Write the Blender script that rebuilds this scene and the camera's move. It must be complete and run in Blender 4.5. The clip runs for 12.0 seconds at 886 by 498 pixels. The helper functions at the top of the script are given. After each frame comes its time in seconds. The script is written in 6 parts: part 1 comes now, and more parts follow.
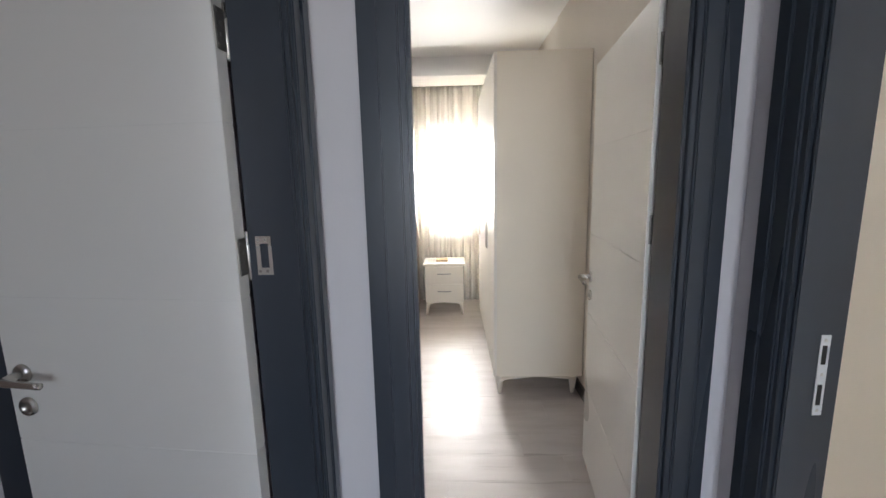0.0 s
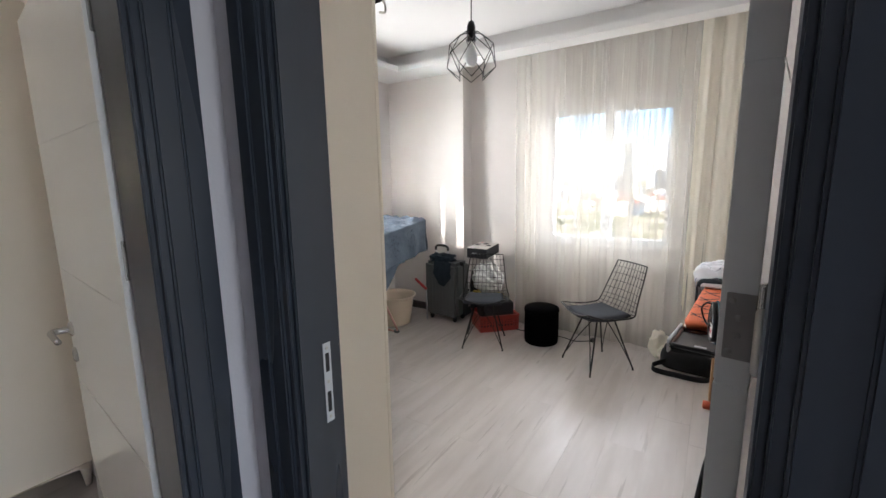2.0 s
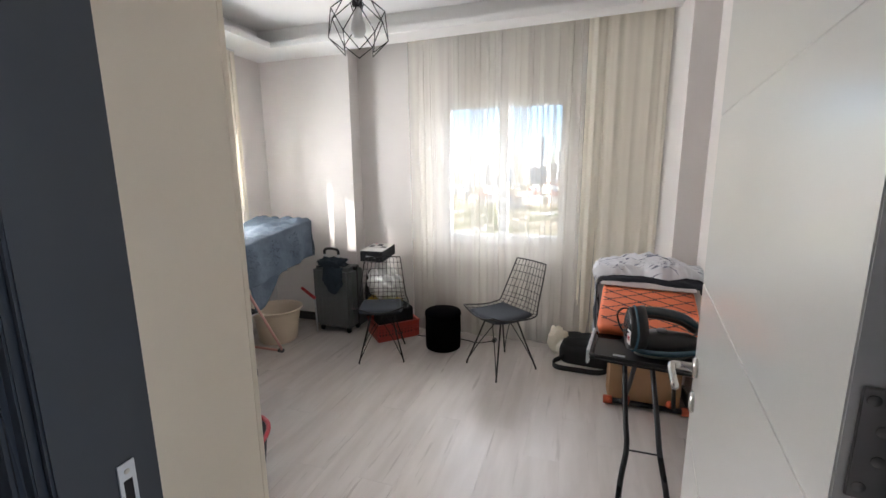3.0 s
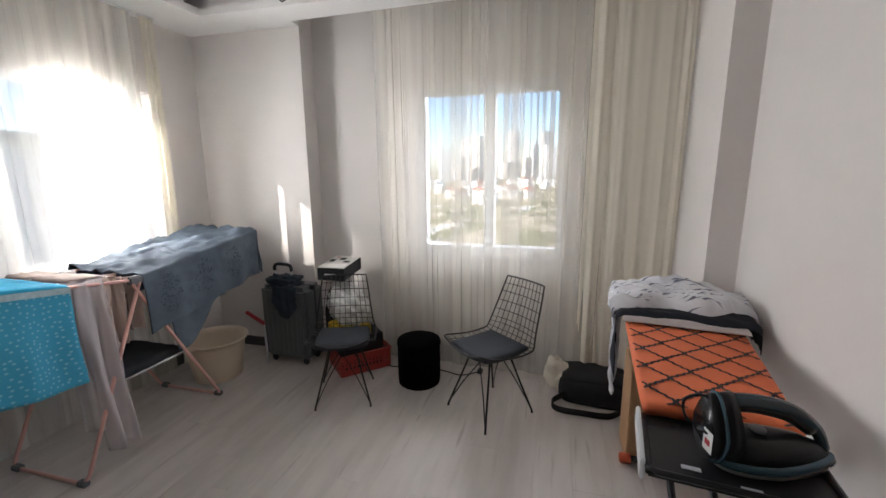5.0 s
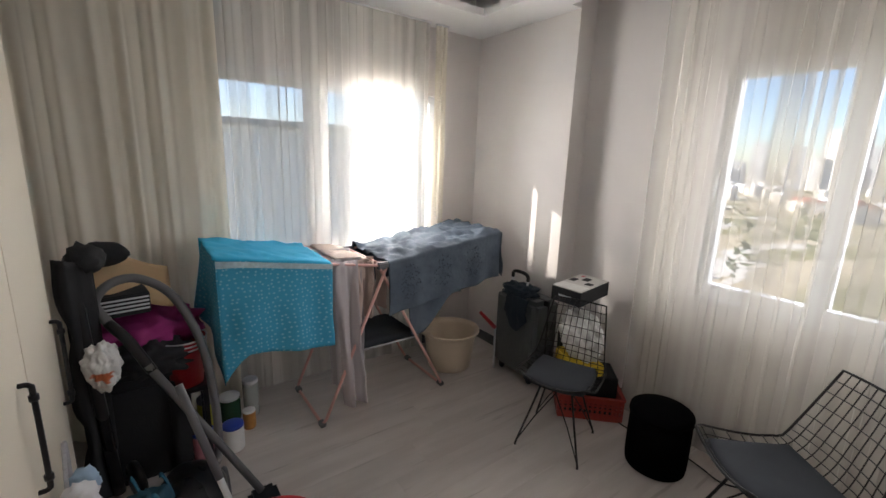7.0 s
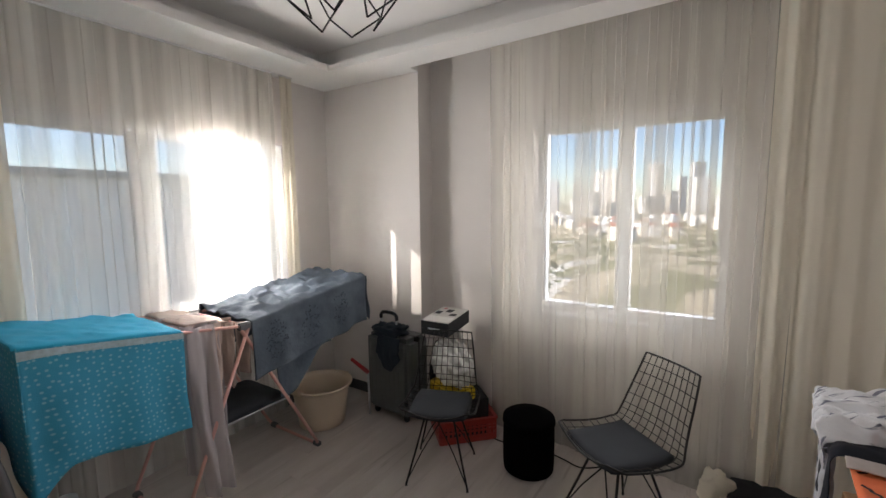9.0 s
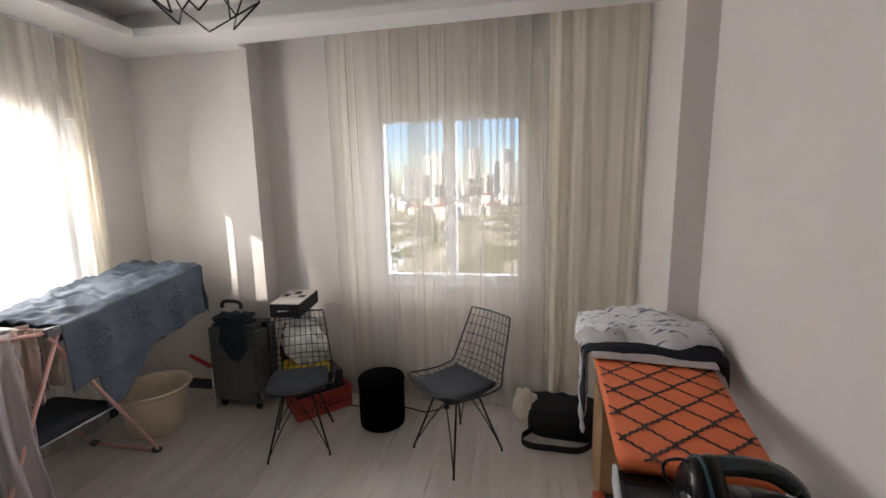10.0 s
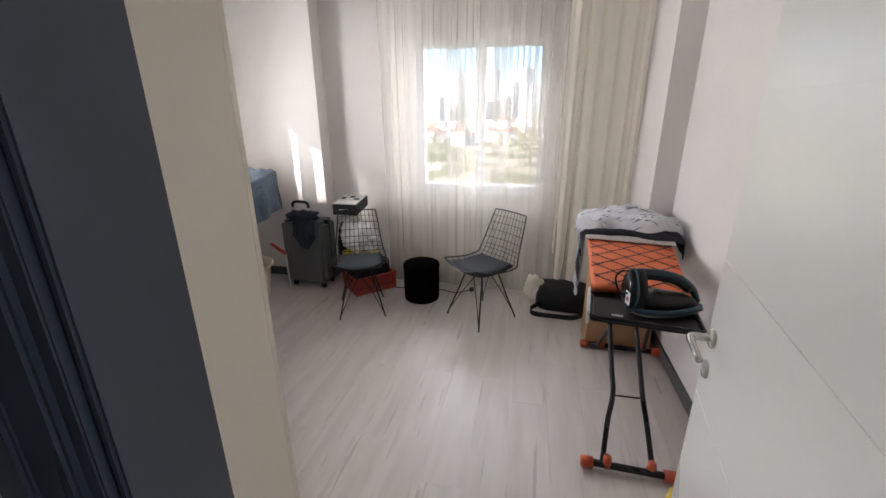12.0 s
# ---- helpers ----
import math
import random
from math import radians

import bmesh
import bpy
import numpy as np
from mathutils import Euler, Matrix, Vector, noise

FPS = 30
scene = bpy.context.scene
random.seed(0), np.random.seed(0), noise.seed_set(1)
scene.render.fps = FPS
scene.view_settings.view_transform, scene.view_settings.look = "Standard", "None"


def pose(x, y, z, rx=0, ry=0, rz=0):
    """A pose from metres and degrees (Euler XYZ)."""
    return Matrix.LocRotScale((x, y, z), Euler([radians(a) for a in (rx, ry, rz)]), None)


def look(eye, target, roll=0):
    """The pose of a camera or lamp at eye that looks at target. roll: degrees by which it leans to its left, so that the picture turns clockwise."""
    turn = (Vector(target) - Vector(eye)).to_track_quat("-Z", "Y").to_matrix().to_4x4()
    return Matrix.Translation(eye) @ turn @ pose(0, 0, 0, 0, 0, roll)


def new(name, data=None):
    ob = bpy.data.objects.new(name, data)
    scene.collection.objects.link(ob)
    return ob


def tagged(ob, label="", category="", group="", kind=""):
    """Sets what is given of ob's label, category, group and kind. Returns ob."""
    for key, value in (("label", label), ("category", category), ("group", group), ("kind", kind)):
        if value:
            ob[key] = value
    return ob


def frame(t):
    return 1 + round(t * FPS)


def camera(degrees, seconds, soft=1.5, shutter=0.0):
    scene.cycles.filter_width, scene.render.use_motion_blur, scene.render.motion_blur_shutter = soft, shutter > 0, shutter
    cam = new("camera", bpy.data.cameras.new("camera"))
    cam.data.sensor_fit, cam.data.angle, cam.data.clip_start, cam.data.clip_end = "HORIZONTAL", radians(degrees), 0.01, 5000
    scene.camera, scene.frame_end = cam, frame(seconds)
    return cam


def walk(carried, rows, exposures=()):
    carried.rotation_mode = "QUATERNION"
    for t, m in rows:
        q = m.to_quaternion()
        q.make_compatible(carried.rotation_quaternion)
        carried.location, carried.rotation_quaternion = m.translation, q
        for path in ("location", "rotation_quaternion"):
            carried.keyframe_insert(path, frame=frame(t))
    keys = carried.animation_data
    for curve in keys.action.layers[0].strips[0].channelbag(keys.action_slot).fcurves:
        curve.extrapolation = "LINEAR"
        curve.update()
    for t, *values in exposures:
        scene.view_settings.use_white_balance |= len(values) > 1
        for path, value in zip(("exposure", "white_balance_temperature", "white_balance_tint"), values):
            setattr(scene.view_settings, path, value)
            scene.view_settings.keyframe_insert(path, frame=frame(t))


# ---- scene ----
cam = camera(93.8, 12.0)
PATH = [
    (0, (0.042, 0.108, 1.508), (-0.012, 2.081, 1.182), -1.2),
    (0.5, (0.064, 0.03, 1.516), (0.624, 1.922, 1.195), -0.4),
    (1, (0.063, 0.105, 1.516), (1.2, 1.721, 1.205), -0.0),
    (1.5, (0.109, 0.184, 1.517), (1.608, 1.466, 1.186), -0.7),
    (2, (0.271, 0.297, 1.514), (1.923, 1.375, 1.184), -0.9),
    (2.5, (0.431, 0.378, 1.516), (2.198, 1.246, 1.162), -0.4),
    (3, (0.557, 0.476, 1.517), (2.428, 1.086, 1.159), -0.5),
    (3.5, (0.665, 0.601, 1.545), (2.585, 1.03, 1.183), -1.4),
    (5.5, (1.352, 0.663, 1.555), (3.215, 1.261, 1.14), 0.9),
    (6, (1.515, 0.666, 1.538), (3.164, 1.687, 1.051), 1.9),
    (6.5, (1.649, 0.663, 1.579), (2.955, 2.096, 1.088), 2.5),
    (6.7, (1.684, 0.655, 1.596), (2.847, 2.215, 1.132), 2.4),
    (8.3, (1.718, 0.659, 1.633), (2.951, 2.205, 1.335), 0.3),
    (8.5, (1.688, 0.663, 1.63), (3.052, 2.101, 1.363), 0.2),
    (9, (1.548, 0.705, 1.63), (3.229, 1.767, 1.415), -0.6),
    (9.5, (1.425, 0.7, 1.621), (3.306, 1.346, 1.41), -1.4),
    (10, (1.298, 0.667, 1.63), (3.245, 1.004, 1.323), -1.1),
    (10.5, (1.114, 0.642, 1.618), (3.037, 0.879, 1.123), -0.1),
    (11, (0.962, 0.661, 1.615), (2.787, 0.849, 0.818), 0.4),
    (11.5, (0.756, 0.687, 1.605), (2.574, 0.831, 0.784), 0.1),
    (12, (0.588, 0.68, 1.616), (2.441, 1.068, 0.971), -0.3),
]
walk(cam, [(t, look(eye, target, roll)) for t, eye, target, roll in PATH],
     exposures=[(0, 2.35, 6250, 11), (1.2, 2.05, 6250, 11), (2.5, 2.0, 6150, 11), (3.7, 1.7, 6250, 12), (5.5, 1.4, 6250, 12), (6.5, 1.28, 6450, 13), (8.5, 1.12, 6500, 13), (9.5, 1.1, 6600, 13), (10.3, 1.25, 6500, 14), (11.2, 1.35, 6300, 13), (12.0, 1.8, 6200, 13)])

# ---- world and sun ----
SUN_EL = radians(31)
world = bpy.data.worlds.new("world")
scene.world = world
world.use_nodes = True
wn = world.node_tree
sky = wn.nodes.new("ShaderNodeTexSky")
sky.sky_type, sky.sun_disc = "NISHITA", False
sky.sun_elevation = SUN_EL
sky.sun_rotation = math.atan2(-0.63, 1.0)
sky.air_density, sky.dust_density, sky.ozone_density = 0.9, 0.6, 2.5
wn.links.new(sky.outputs[0], wn.nodes["Background"].inputs[0])
wn.nodes["Background"].inputs[1].default_value = 0.11
sun = new("sun", bpy.data.lights.new("sun", "SUN"))
sun.data.energy, sun.data.angle, sun.data.color = 3.8, radians(0.5), (1.0, 0.93, 0.82)
SUN_WAY = Vector((0.63, -1.0, -math.tan(SUN_EL) * math.hypot(0.63, 1.0)))
sun.matrix_world = look((0, 0, 30), Vector((0, 0, 30)) + SUN_WAY)


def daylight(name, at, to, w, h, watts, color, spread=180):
    """An added area lamp in place of daylight, in an opening or beyond it."""
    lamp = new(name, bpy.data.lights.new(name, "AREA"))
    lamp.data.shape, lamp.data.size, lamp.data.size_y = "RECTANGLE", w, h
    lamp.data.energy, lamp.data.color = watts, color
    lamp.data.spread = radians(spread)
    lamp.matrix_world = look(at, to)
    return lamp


# Lamps added metres outside the windows, out of view, to brighten the room.
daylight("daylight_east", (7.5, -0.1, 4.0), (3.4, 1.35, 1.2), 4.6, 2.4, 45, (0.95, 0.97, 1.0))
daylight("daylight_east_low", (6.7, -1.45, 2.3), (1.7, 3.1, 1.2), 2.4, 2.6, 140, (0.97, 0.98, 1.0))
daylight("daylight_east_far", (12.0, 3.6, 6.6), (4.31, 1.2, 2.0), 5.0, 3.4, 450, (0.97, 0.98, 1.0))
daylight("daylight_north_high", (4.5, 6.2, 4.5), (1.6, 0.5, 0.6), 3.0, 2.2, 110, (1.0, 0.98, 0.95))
# Lamps added in two window openings, in place of the sun-bright curtain's glow.
daylight("daylight_north", (3.225, 3.572, 1.52), (3.1, 2.0, 1.50), 0.47, 1.04, 22, (1.0, 0.975, 0.94), 130)
daylight("daylight_bedroom", (0.0, 5.32, 1.50), (0.0, 4.0, 1.50), 0.40, 0.95, 23, (1.0, 0.97, 0.92), 105)
# Added fill lamps behind the hall's unseen end wall.
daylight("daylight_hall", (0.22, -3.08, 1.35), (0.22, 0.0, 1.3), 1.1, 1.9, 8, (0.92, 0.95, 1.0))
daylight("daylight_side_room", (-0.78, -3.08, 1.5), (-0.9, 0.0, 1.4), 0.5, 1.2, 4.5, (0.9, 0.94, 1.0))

# ---- materials ----
def shifted(nt, tc):
    """Object coordinates, moved by each object's own random amount."""
    oi, sc, ad = nt.nodes.new("ShaderNodeObjectInfo"), nt.nodes.new("ShaderNodeMath"), nt.nodes.new("ShaderNodeVectorMath")
    sc.operation, ad.operation = "MULTIPLY", "ADD"
    sc.inputs[1].default_value = 43.0
    nt.links.new(oi.outputs["Random"], sc.inputs[0])
    nt.links.new(tc.outputs["Object"], ad.inputs[0])
    nt.links.new(sc.outputs[0], ad.inputs[1])
    return ad.outputs[0]


def mat(name, color, rough=0.5, metal=0.0, var=0.06, scale=8.0, bump=0.0, bscale=60.0, stretch=(1, 1, 1), coat=0.0, spec=0.5, rand=0.0, sheen=0.0):
    m = bpy.data.materials.new(name)
    m.use_nodes = True
    nt = m.node_tree
    b = nt.nodes["Principled BSDF"]
    b.inputs["Roughness"].default_value = rough
    b.inputs["Metallic"].default_value = metal
    b.inputs["Coat Weight"].default_value = coat
    b.inputs["Coat Roughness"].default_value = 0.12
    b.inputs["Specular IOR Level"].default_value = spec
    b.inputs["Sheen Weight"].default_value = sheen
    tc = nt.nodes.new("ShaderNodeTexCoord")
    mp = nt.nodes.new("ShaderNodeMapping")
    mp.inputs["Scale"].default_value = stretch
    nt.links.new(shifted(nt, tc) if rand else tc.outputs["Object"], mp.inputs[0])
    n1 = nt.nodes.new("ShaderNodeTexNoise")
    n1.inputs["Scale"].default_value, n1.inputs["Detail"].default_value = scale, 6
    n2 = nt.nodes.new("ShaderNodeTexNoise")
    n2.inputs["Scale"].default_value, n2.inputs["Detail"].default_value = scale * 0.14, 2
    nt.links.new(mp.outputs[0], n1.inputs[0])
    nt.links.new(mp.outputs[0], n2.inputs[0])
    add = nt.nodes.new("ShaderNodeMath")
    add.operation = "ADD"
    nt.links.new(n1.outputs[0], add.inputs[0])
    nt.links.new(n2.outputs[0], add.inputs[1])
    last = add
    if rand:
        oi = nt.nodes.new("ShaderNodeObjectInfo")
        mul = nt.nodes.new("ShaderNodeMath")
        mul.operation = "MULTIPLY_ADD"
        mul.inputs[1].default_value = rand
        nt.links.new(oi.outputs["Random"], mul.inputs[0])
        nt.links.new(add.outputs[0], mul.inputs[2])
        last = mul
    mr = nt.nodes.new("ShaderNodeMapRange")
    mr.inputs["From Min"].default_value, mr.inputs["From Max"].default_value = 0.6, 1.4 + rand
    mr.inputs["To Min"].default_value, mr.inputs["To Max"].default_value = 1 - var, 1 + var
    nt.links.new(last.outputs[0], mr.inputs["Value"])
    mx = nt.nodes.new("ShaderNodeVectorMath")
    mx.operation = "SCALE"
    mx.inputs[0].default_value = color
    nt.links.new(mr.outputs[0], mx.inputs["Scale"])
    nt.links.new(mx.outputs[0], b.inputs["Base Color"])
    rr = nt.nodes.new("ShaderNodeMapRange")
    rr.inputs["From Min"].default_value, rr.inputs["From Max"].default_value = 0.3, 0.7
    rr.inputs["To Min"].default_value, rr.inputs["To Max"].default_value = max(rough - 0.06, 0.02), min(rough + 0.06, 1)
    nt.links.new(n2.outputs[0], rr.inputs["Value"])
    nt.links.new(rr.outputs[0], b.inputs["Roughness"])
    if bump:
        n3 = nt.nodes.new("ShaderNodeTexNoise")
        n3.inputs["Scale"].default_value, n3.inputs["Detail"].default_value = bscale, 4
        nt.links.new(mp.outputs[0], n3.inputs[0])
        bp = nt.nodes.new("ShaderNodeBump")
        bp.inputs["Strength"].default_value = bump
        bp.inputs["Distance"].default_value = 0.004
        nt.links.new(n3.outputs[0], bp.inputs["Height"])
        nt.links.new(bp.outputs[0], b.inputs["Normal"])
    return m


def two_tone(m, a, kind, scale, lo, hi, stretch=(1, 1, 1), own=False):
    """Lays a second colour over the material's own by a pattern."""
    nt = m.node_tree
    bs = nt.nodes["Principled BSDF"]
    old = bs.inputs["Base Color"].links[0].from_socket
    tc = nt.nodes.new("ShaderNodeTexCoord")
    mp = nt.nodes.new("ShaderNodeMapping")
    mp.inputs["Scale"].default_value = stretch
    nt.links.new(shifted(nt, tc) if own else tc.outputs["Object"], mp.inputs[0])
    if kind == "spots":
        sep, lin, com = nt.nodes.new("ShaderNodeSeparateXYZ"), nt.nodes.new("ShaderNodeMath"), nt.nodes.new("ShaderNodeCombineXYZ")
        lin.operation = "MULTIPLY_ADD"
        lin.inputs[1].default_value = 0.85
        nt.links.new(tc.outputs["Object"], sep.inputs[0])
        nt.links.new(sep.outputs[1], lin.inputs[0])
        nt.links.new(sep.outputs[0], lin.inputs[2])
        nt.links.new(lin.outputs[0], com.inputs[0])
        nt.links.new(sep.outputs[2], com.inputs[1])
        nt.links.new(com.outputs[0], mp.inputs[0])
        tx = nt.nodes.new("ShaderNodeTexVoronoi")
        tx.voronoi_dimensions = "2D"
        tx.inputs["Randomness"].default_value = 0.62
        out = tx.outputs["Distance"]
    else:
        tx = nt.nodes.new("ShaderNodeTexNoise")
        tx.inputs["Detail"].default_value = 5
        out = tx.outputs[0]
    tx.inputs["Scale"].default_value = scale
    nt.links.new(mp.outputs[0], tx.inputs["Vector"])
    mr = nt.nodes.new("ShaderNodeMapRange")
    mr.inputs["From Min"].default_value, mr.inputs["From Max"].default_value = lo, hi
    nt.links.new(out, mr.inputs["Value"])
    mix = nt.nodes.new("ShaderNodeMix")
    mix.data_type = "RGBA"
    nt.links.new(mr.outputs[0], mix.inputs["Factor"])
    ca = nt.nodes.new("ShaderNodeRGB")
    ca.outputs[0].default_value = (*a, 1)
    nt.links.new(ca.outputs[0], mix.inputs[6])
    nt.links.new(old, mix.inputs[7])
    nt.links.new(mix.outputs[2], bs.inputs["Base Color"])
    return m


def sheer(name, color, through_part, lit_part=0.55, stripe=0.08):
    """Thin woven cloth: part of the light goes straight through, part is spread on both sides."""
    m = bpy.data.materials.new(name)
    m.use_nodes = True
    nt = m.node_tree
    nt.nodes.remove(nt.nodes["Principled BSDF"])
    out = nt.nodes["Material Output"]
    di, tl, tr = (nt.nodes.new("ShaderNodeBsdf" + k) for k in ("Diffuse", "Translucent", "Transparent"))
    di.inputs[0].default_value = tl.inputs[0].default_value = (*color, 1)
    a, b = nt.nodes.new("ShaderNodeMixShader"), nt.nodes.new("ShaderNodeMixShader")
    a.inputs[0].default_value = lit_part
    nt.links.new(di.outputs[0], a.inputs[1])
    nt.links.new(tl.outputs[0], a.inputs[2])
    tc = nt.nodes.new("ShaderNodeTexCoord")
    nz = nt.nodes.new("ShaderNodeTexNoise")
    nz.inputs["Scale"].default_value = 17.0
    nz.inputs["Detail"].default_value = 0
    mp = nt.nodes.new("ShaderNodeMapping")
    mp.inputs["Scale"].default_value = (1, 1, 0.03)
    nt.links.new(tc.outputs["Object"], mp.inputs[0])
    nt.links.new(mp.outputs[0], nz.inputs[0])
    mr = nt.nodes.new("ShaderNodeMapRange")
    mr.inputs["From Min"].default_value, mr.inputs["From Max"].default_value = 0.36, 0.64
    mr.inputs["To Min"].default_value, mr.inputs["To Max"].default_value = through_part - stripe, through_part + stripe
    nt.links.new(nz.outputs[0], mr.inputs["Value"])
    nt.links.new(mr.outputs[0], b.inputs[0])
    nt.links.new(a.outputs[0], b.inputs[1])
    nt.links.new(tr.outputs[0], b.inputs[2])
    nt.links.new(b.outputs[0], out.inputs[0])
    return m


def glass_mat(name, tint=(1, 1, 1)):
    m = bpy.data.materials.new(name)
    m.use_nodes = True
    nt = m.node_tree
    nt.nodes.remove(nt.nodes["Principled BSDF"])
    tr, gl = nt.nodes.new("ShaderNodeBsdfTransparent"), nt.nodes.new("ShaderNodeBsdfGlossy")
    tr.inputs[0].default_value = (*tint, 1)
    gl.inputs["Roughness"].default_value = 0.02
    fr, mx = nt.nodes.new("ShaderNodeFresnel"), nt.nodes.new("ShaderNodeMixShader")
    fr.inputs[0].default_value = 1.45
    nt.links.new(fr.outputs[0], mx.inputs[0])
    nt.links.new(tr.outputs[0], mx.inputs[1])
    nt.links.new(gl.outputs[0], mx.inputs[2])
    nt.links.new(mx.outputs[0], nt.nodes["Material Output"].inputs[0])
    return m


WALL = mat("wall_paint", (0.79, 0.75, 0.725), 0.75, var=0.025, scale=5, bump=0.12, bscale=90)
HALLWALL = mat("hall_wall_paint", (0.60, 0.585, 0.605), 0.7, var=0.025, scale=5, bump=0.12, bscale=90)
BEDWALL = mat("bedroom_wall_paint", (0.74, 0.68, 0.60), 0.7, var=0.02, scale=5, bump=0.1, bscale=90)
CEIL = mat("ceiling_paint", (0.87, 0.86, 0.85), 0.8, var=0.015, scale=4)
PLANK = mat("grey_oak_laminate", (0.60, 0.55, 0.515), 0.40, var=0.06, scale=5, stretch=(0.6, 4.5, 4.5), bump=0.04, bscale=14, rand=0.35, spec=0.42)
two_tone(PLANK, (0.53, 0.48, 0.445), "noise", 2.6, 0.36, 0.60, (0.7, 4.2, 4.2), own=True)
two_tone(PLANK, (0.45, 0.405, 0.37), "noise", 6.5, 0.30, 0.37, (0.30, 4, 4), own=True)
GAP = mat("floor_underlay", (0.16, 0.14, 0.125), 0.8)
FRAME = mat("anthracite_laminate", (0.032, 0.040, 0.054), 0.30, var=0.05, scale=6, stretch=(4, 4, 0.25), spec=0.5)
LEAF = mat("white_lacquered_door", (0.88, 0.87, 0.83), 0.30, var=0.012, scale=2, coat=0.6)
SKIRT = mat("dark_grey_skirting", (0.085, 0.085, 0.09), 0.4, var=0.1)
STEEL = mat("satin_nickel", (0.60, 0.58, 0.54), 0.28, metal=1.0, var=0.05)
STEELDARK = mat("aged_nickel", (0.36, 0.34, 0.31), 0.38, metal=1.0, var=0.1, scale=20)
PVC = mat("white_pvc", (0.80, 0.81, 0.82), 0.35, var=0.01)
CREAM = mat("cream_melamine", (0.85, 0.775, 0.645), 0.42, var=0.02, scale=3, bump=0.03)
IVORY = mat("ivory_lacquer", (0.84, 0.79, 0.70), 0.35, var=0.02, scale=3)
GLASS = glass_mat("window_glass")
TULLE = sheer("ivory_tulle", (0.90, 0.865, 0.79), 0.63, 0.14, 0.03)
TULLE2 = sheer("ivory_tulle_dense", (0.92, 0.90, 0.84), 0.40, 0.09, 0.10)
DRAPE = sheer("cream_drape", (0.92, 0.87, 0.755), 0.10, 0.30, 0.02)
WIRE = mat("black_steel_wire", (0.025, 0.024, 0.024), 0.4, metal=0.6, var=0.2, scale=40)
CUSHION = mat("charcoal_fabric", (0.036, 0.040, 0.047), 0.8, var=0.14, scale=12, bump=0.25, bscale=140, spec=0.2)
VELVET = mat("black_velvet", (0.0022, 0.0022, 0.0026), 0.95, var=0.2, scale=30, spec=0.03)
BLACK = mat("black_plastic", (0.012, 0.012, 0.014), 0.3, var=0.2, scale=20, spec=0.35)
BLACKMATT = mat("black_fabric", (0.015, 0.016, 0.019), 0.85, var=0.25, scale=30, bump=0.3, bscale=120)
GREYSHELL = mat("charcoal_luggage_shell", (0.11, 0.118, 0.12), 0.42, var=0.1, scale=25, bump=0.2, bscale=180)
TUBCREAM = mat("cream_plastic", (0.80, 0.68, 0.53), 0.35, var=0.03)
RED = mat("red_plastic", (0.42, 0.022, 0.03), 0.35, var=0.1)
REDORANGE = mat("orange_red_plastic", (0.55, 0.10, 0.04), 0.4, var=0.1)
PINK = mat("rose_gold_tube", (0.72, 0.42, 0.37), 0.32, metal=0.35, var=0.06)
HOSEGREY = mat("dark_grey_hose", (0.12, 0.12, 0.125), 0.42, var=0.1)
DARKBLUE = mat("dark_blue_cloth", (0.016, 0.03, 0.045), 0.9, var=0.2, bump=0.5)
GREYPLASTIC = mat("grey_plastic", (0.13, 0.13, 0.14), 0.45, var=0.08)
LIGHTGREY = mat("light_grey_plastic", (0.62, 0.64, 0.66), 0.35, var=0.05)
TEAL = mat("turquoise_cotton", (0.015, 0.40, 0.66), 0.85, var=0.08, scale=10, bump=0.4, bscale=260)
TEALPRINT = mat("turquoise_printed_cotton", (0.045, 0.33, 0.52), 0.85, var=0.08, scale=10, bump=0.4, bscale=260)
two_tone(TEALPRINT, (0.22, 0.51, 0.64), "spots", 34, 0.12, 0.24, (1, 1.15, 1))
BLUEGREY = mat("blue_grey_bedspread", (0.092, 0.12, 0.155), 0.9, var=0.2, scale=18, bump=1.0, bscale=38)
two_tone(BLUEGREY, (0.13, 0.16, 0.20), "noise", 4, 0.38, 0.5)
ORANGE = mat("orange_cover", (0.72, 0.16, 0.055), 0.8, var=0.06, scale=20, bump=0.3, bscale=200)
TRELLIS = mat("dark_trellis_print", (0.035, 0.018, 0.016), 0.85, var=0.2)
WHITECLOTH = mat("white_cotton", (0.74, 0.74, 0.76), 0.9, var=0.06, scale=14, bump=0.7, bscale=28)
GREIGE = mat("greige_cotton", (0.50, 0.45, 0.43), 0.9, var=0.08, scale=14, bump=0.5, bscale=40)
GREYCLOTH = mat("grey_striped_cotton", (0.52, 0.52, 0.55), 0.9, var=0.15, scale=60, stretch=(1, 1, 6), bump=0.5, bscale=40)
STRIPED = mat("white_striped_cotton", (0.76, 0.76, 0.79), 0.9, var=0.06, scale=14, bump=0.7, bscale=28)
two_tone(STRIPED, (0.20, 0.21, 0.27), "noise", 9, 0.39, 0.42, (11, 0.5, 0.6))
CRATERED = mat("worn_red_crate_plastic", (0.40, 0.05, 0.035), 0.45, var=0.12)
NAVY = mat("navy_black_cloth", (0.008, 0.010, 0.018), 0.9, var=0.3, scale=15, bump=0.6, bscale=50)
BLUSH = sheer("blush_voile", (0.78, 0.73, 0.74), 0.52, 0.35, 0.14)
BEIGECLOTH = mat("beige_cotton", (0.50, 0.40, 0.35), 0.9, var=0.1, bump=0.5, bscale=60)
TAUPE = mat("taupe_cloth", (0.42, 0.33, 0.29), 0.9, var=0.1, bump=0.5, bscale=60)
CARD = mat("brown_cardboard", (0.42, 0.25, 0.13), 0.85, var=0.12, scale=9, bump=0.15, bscale=80)
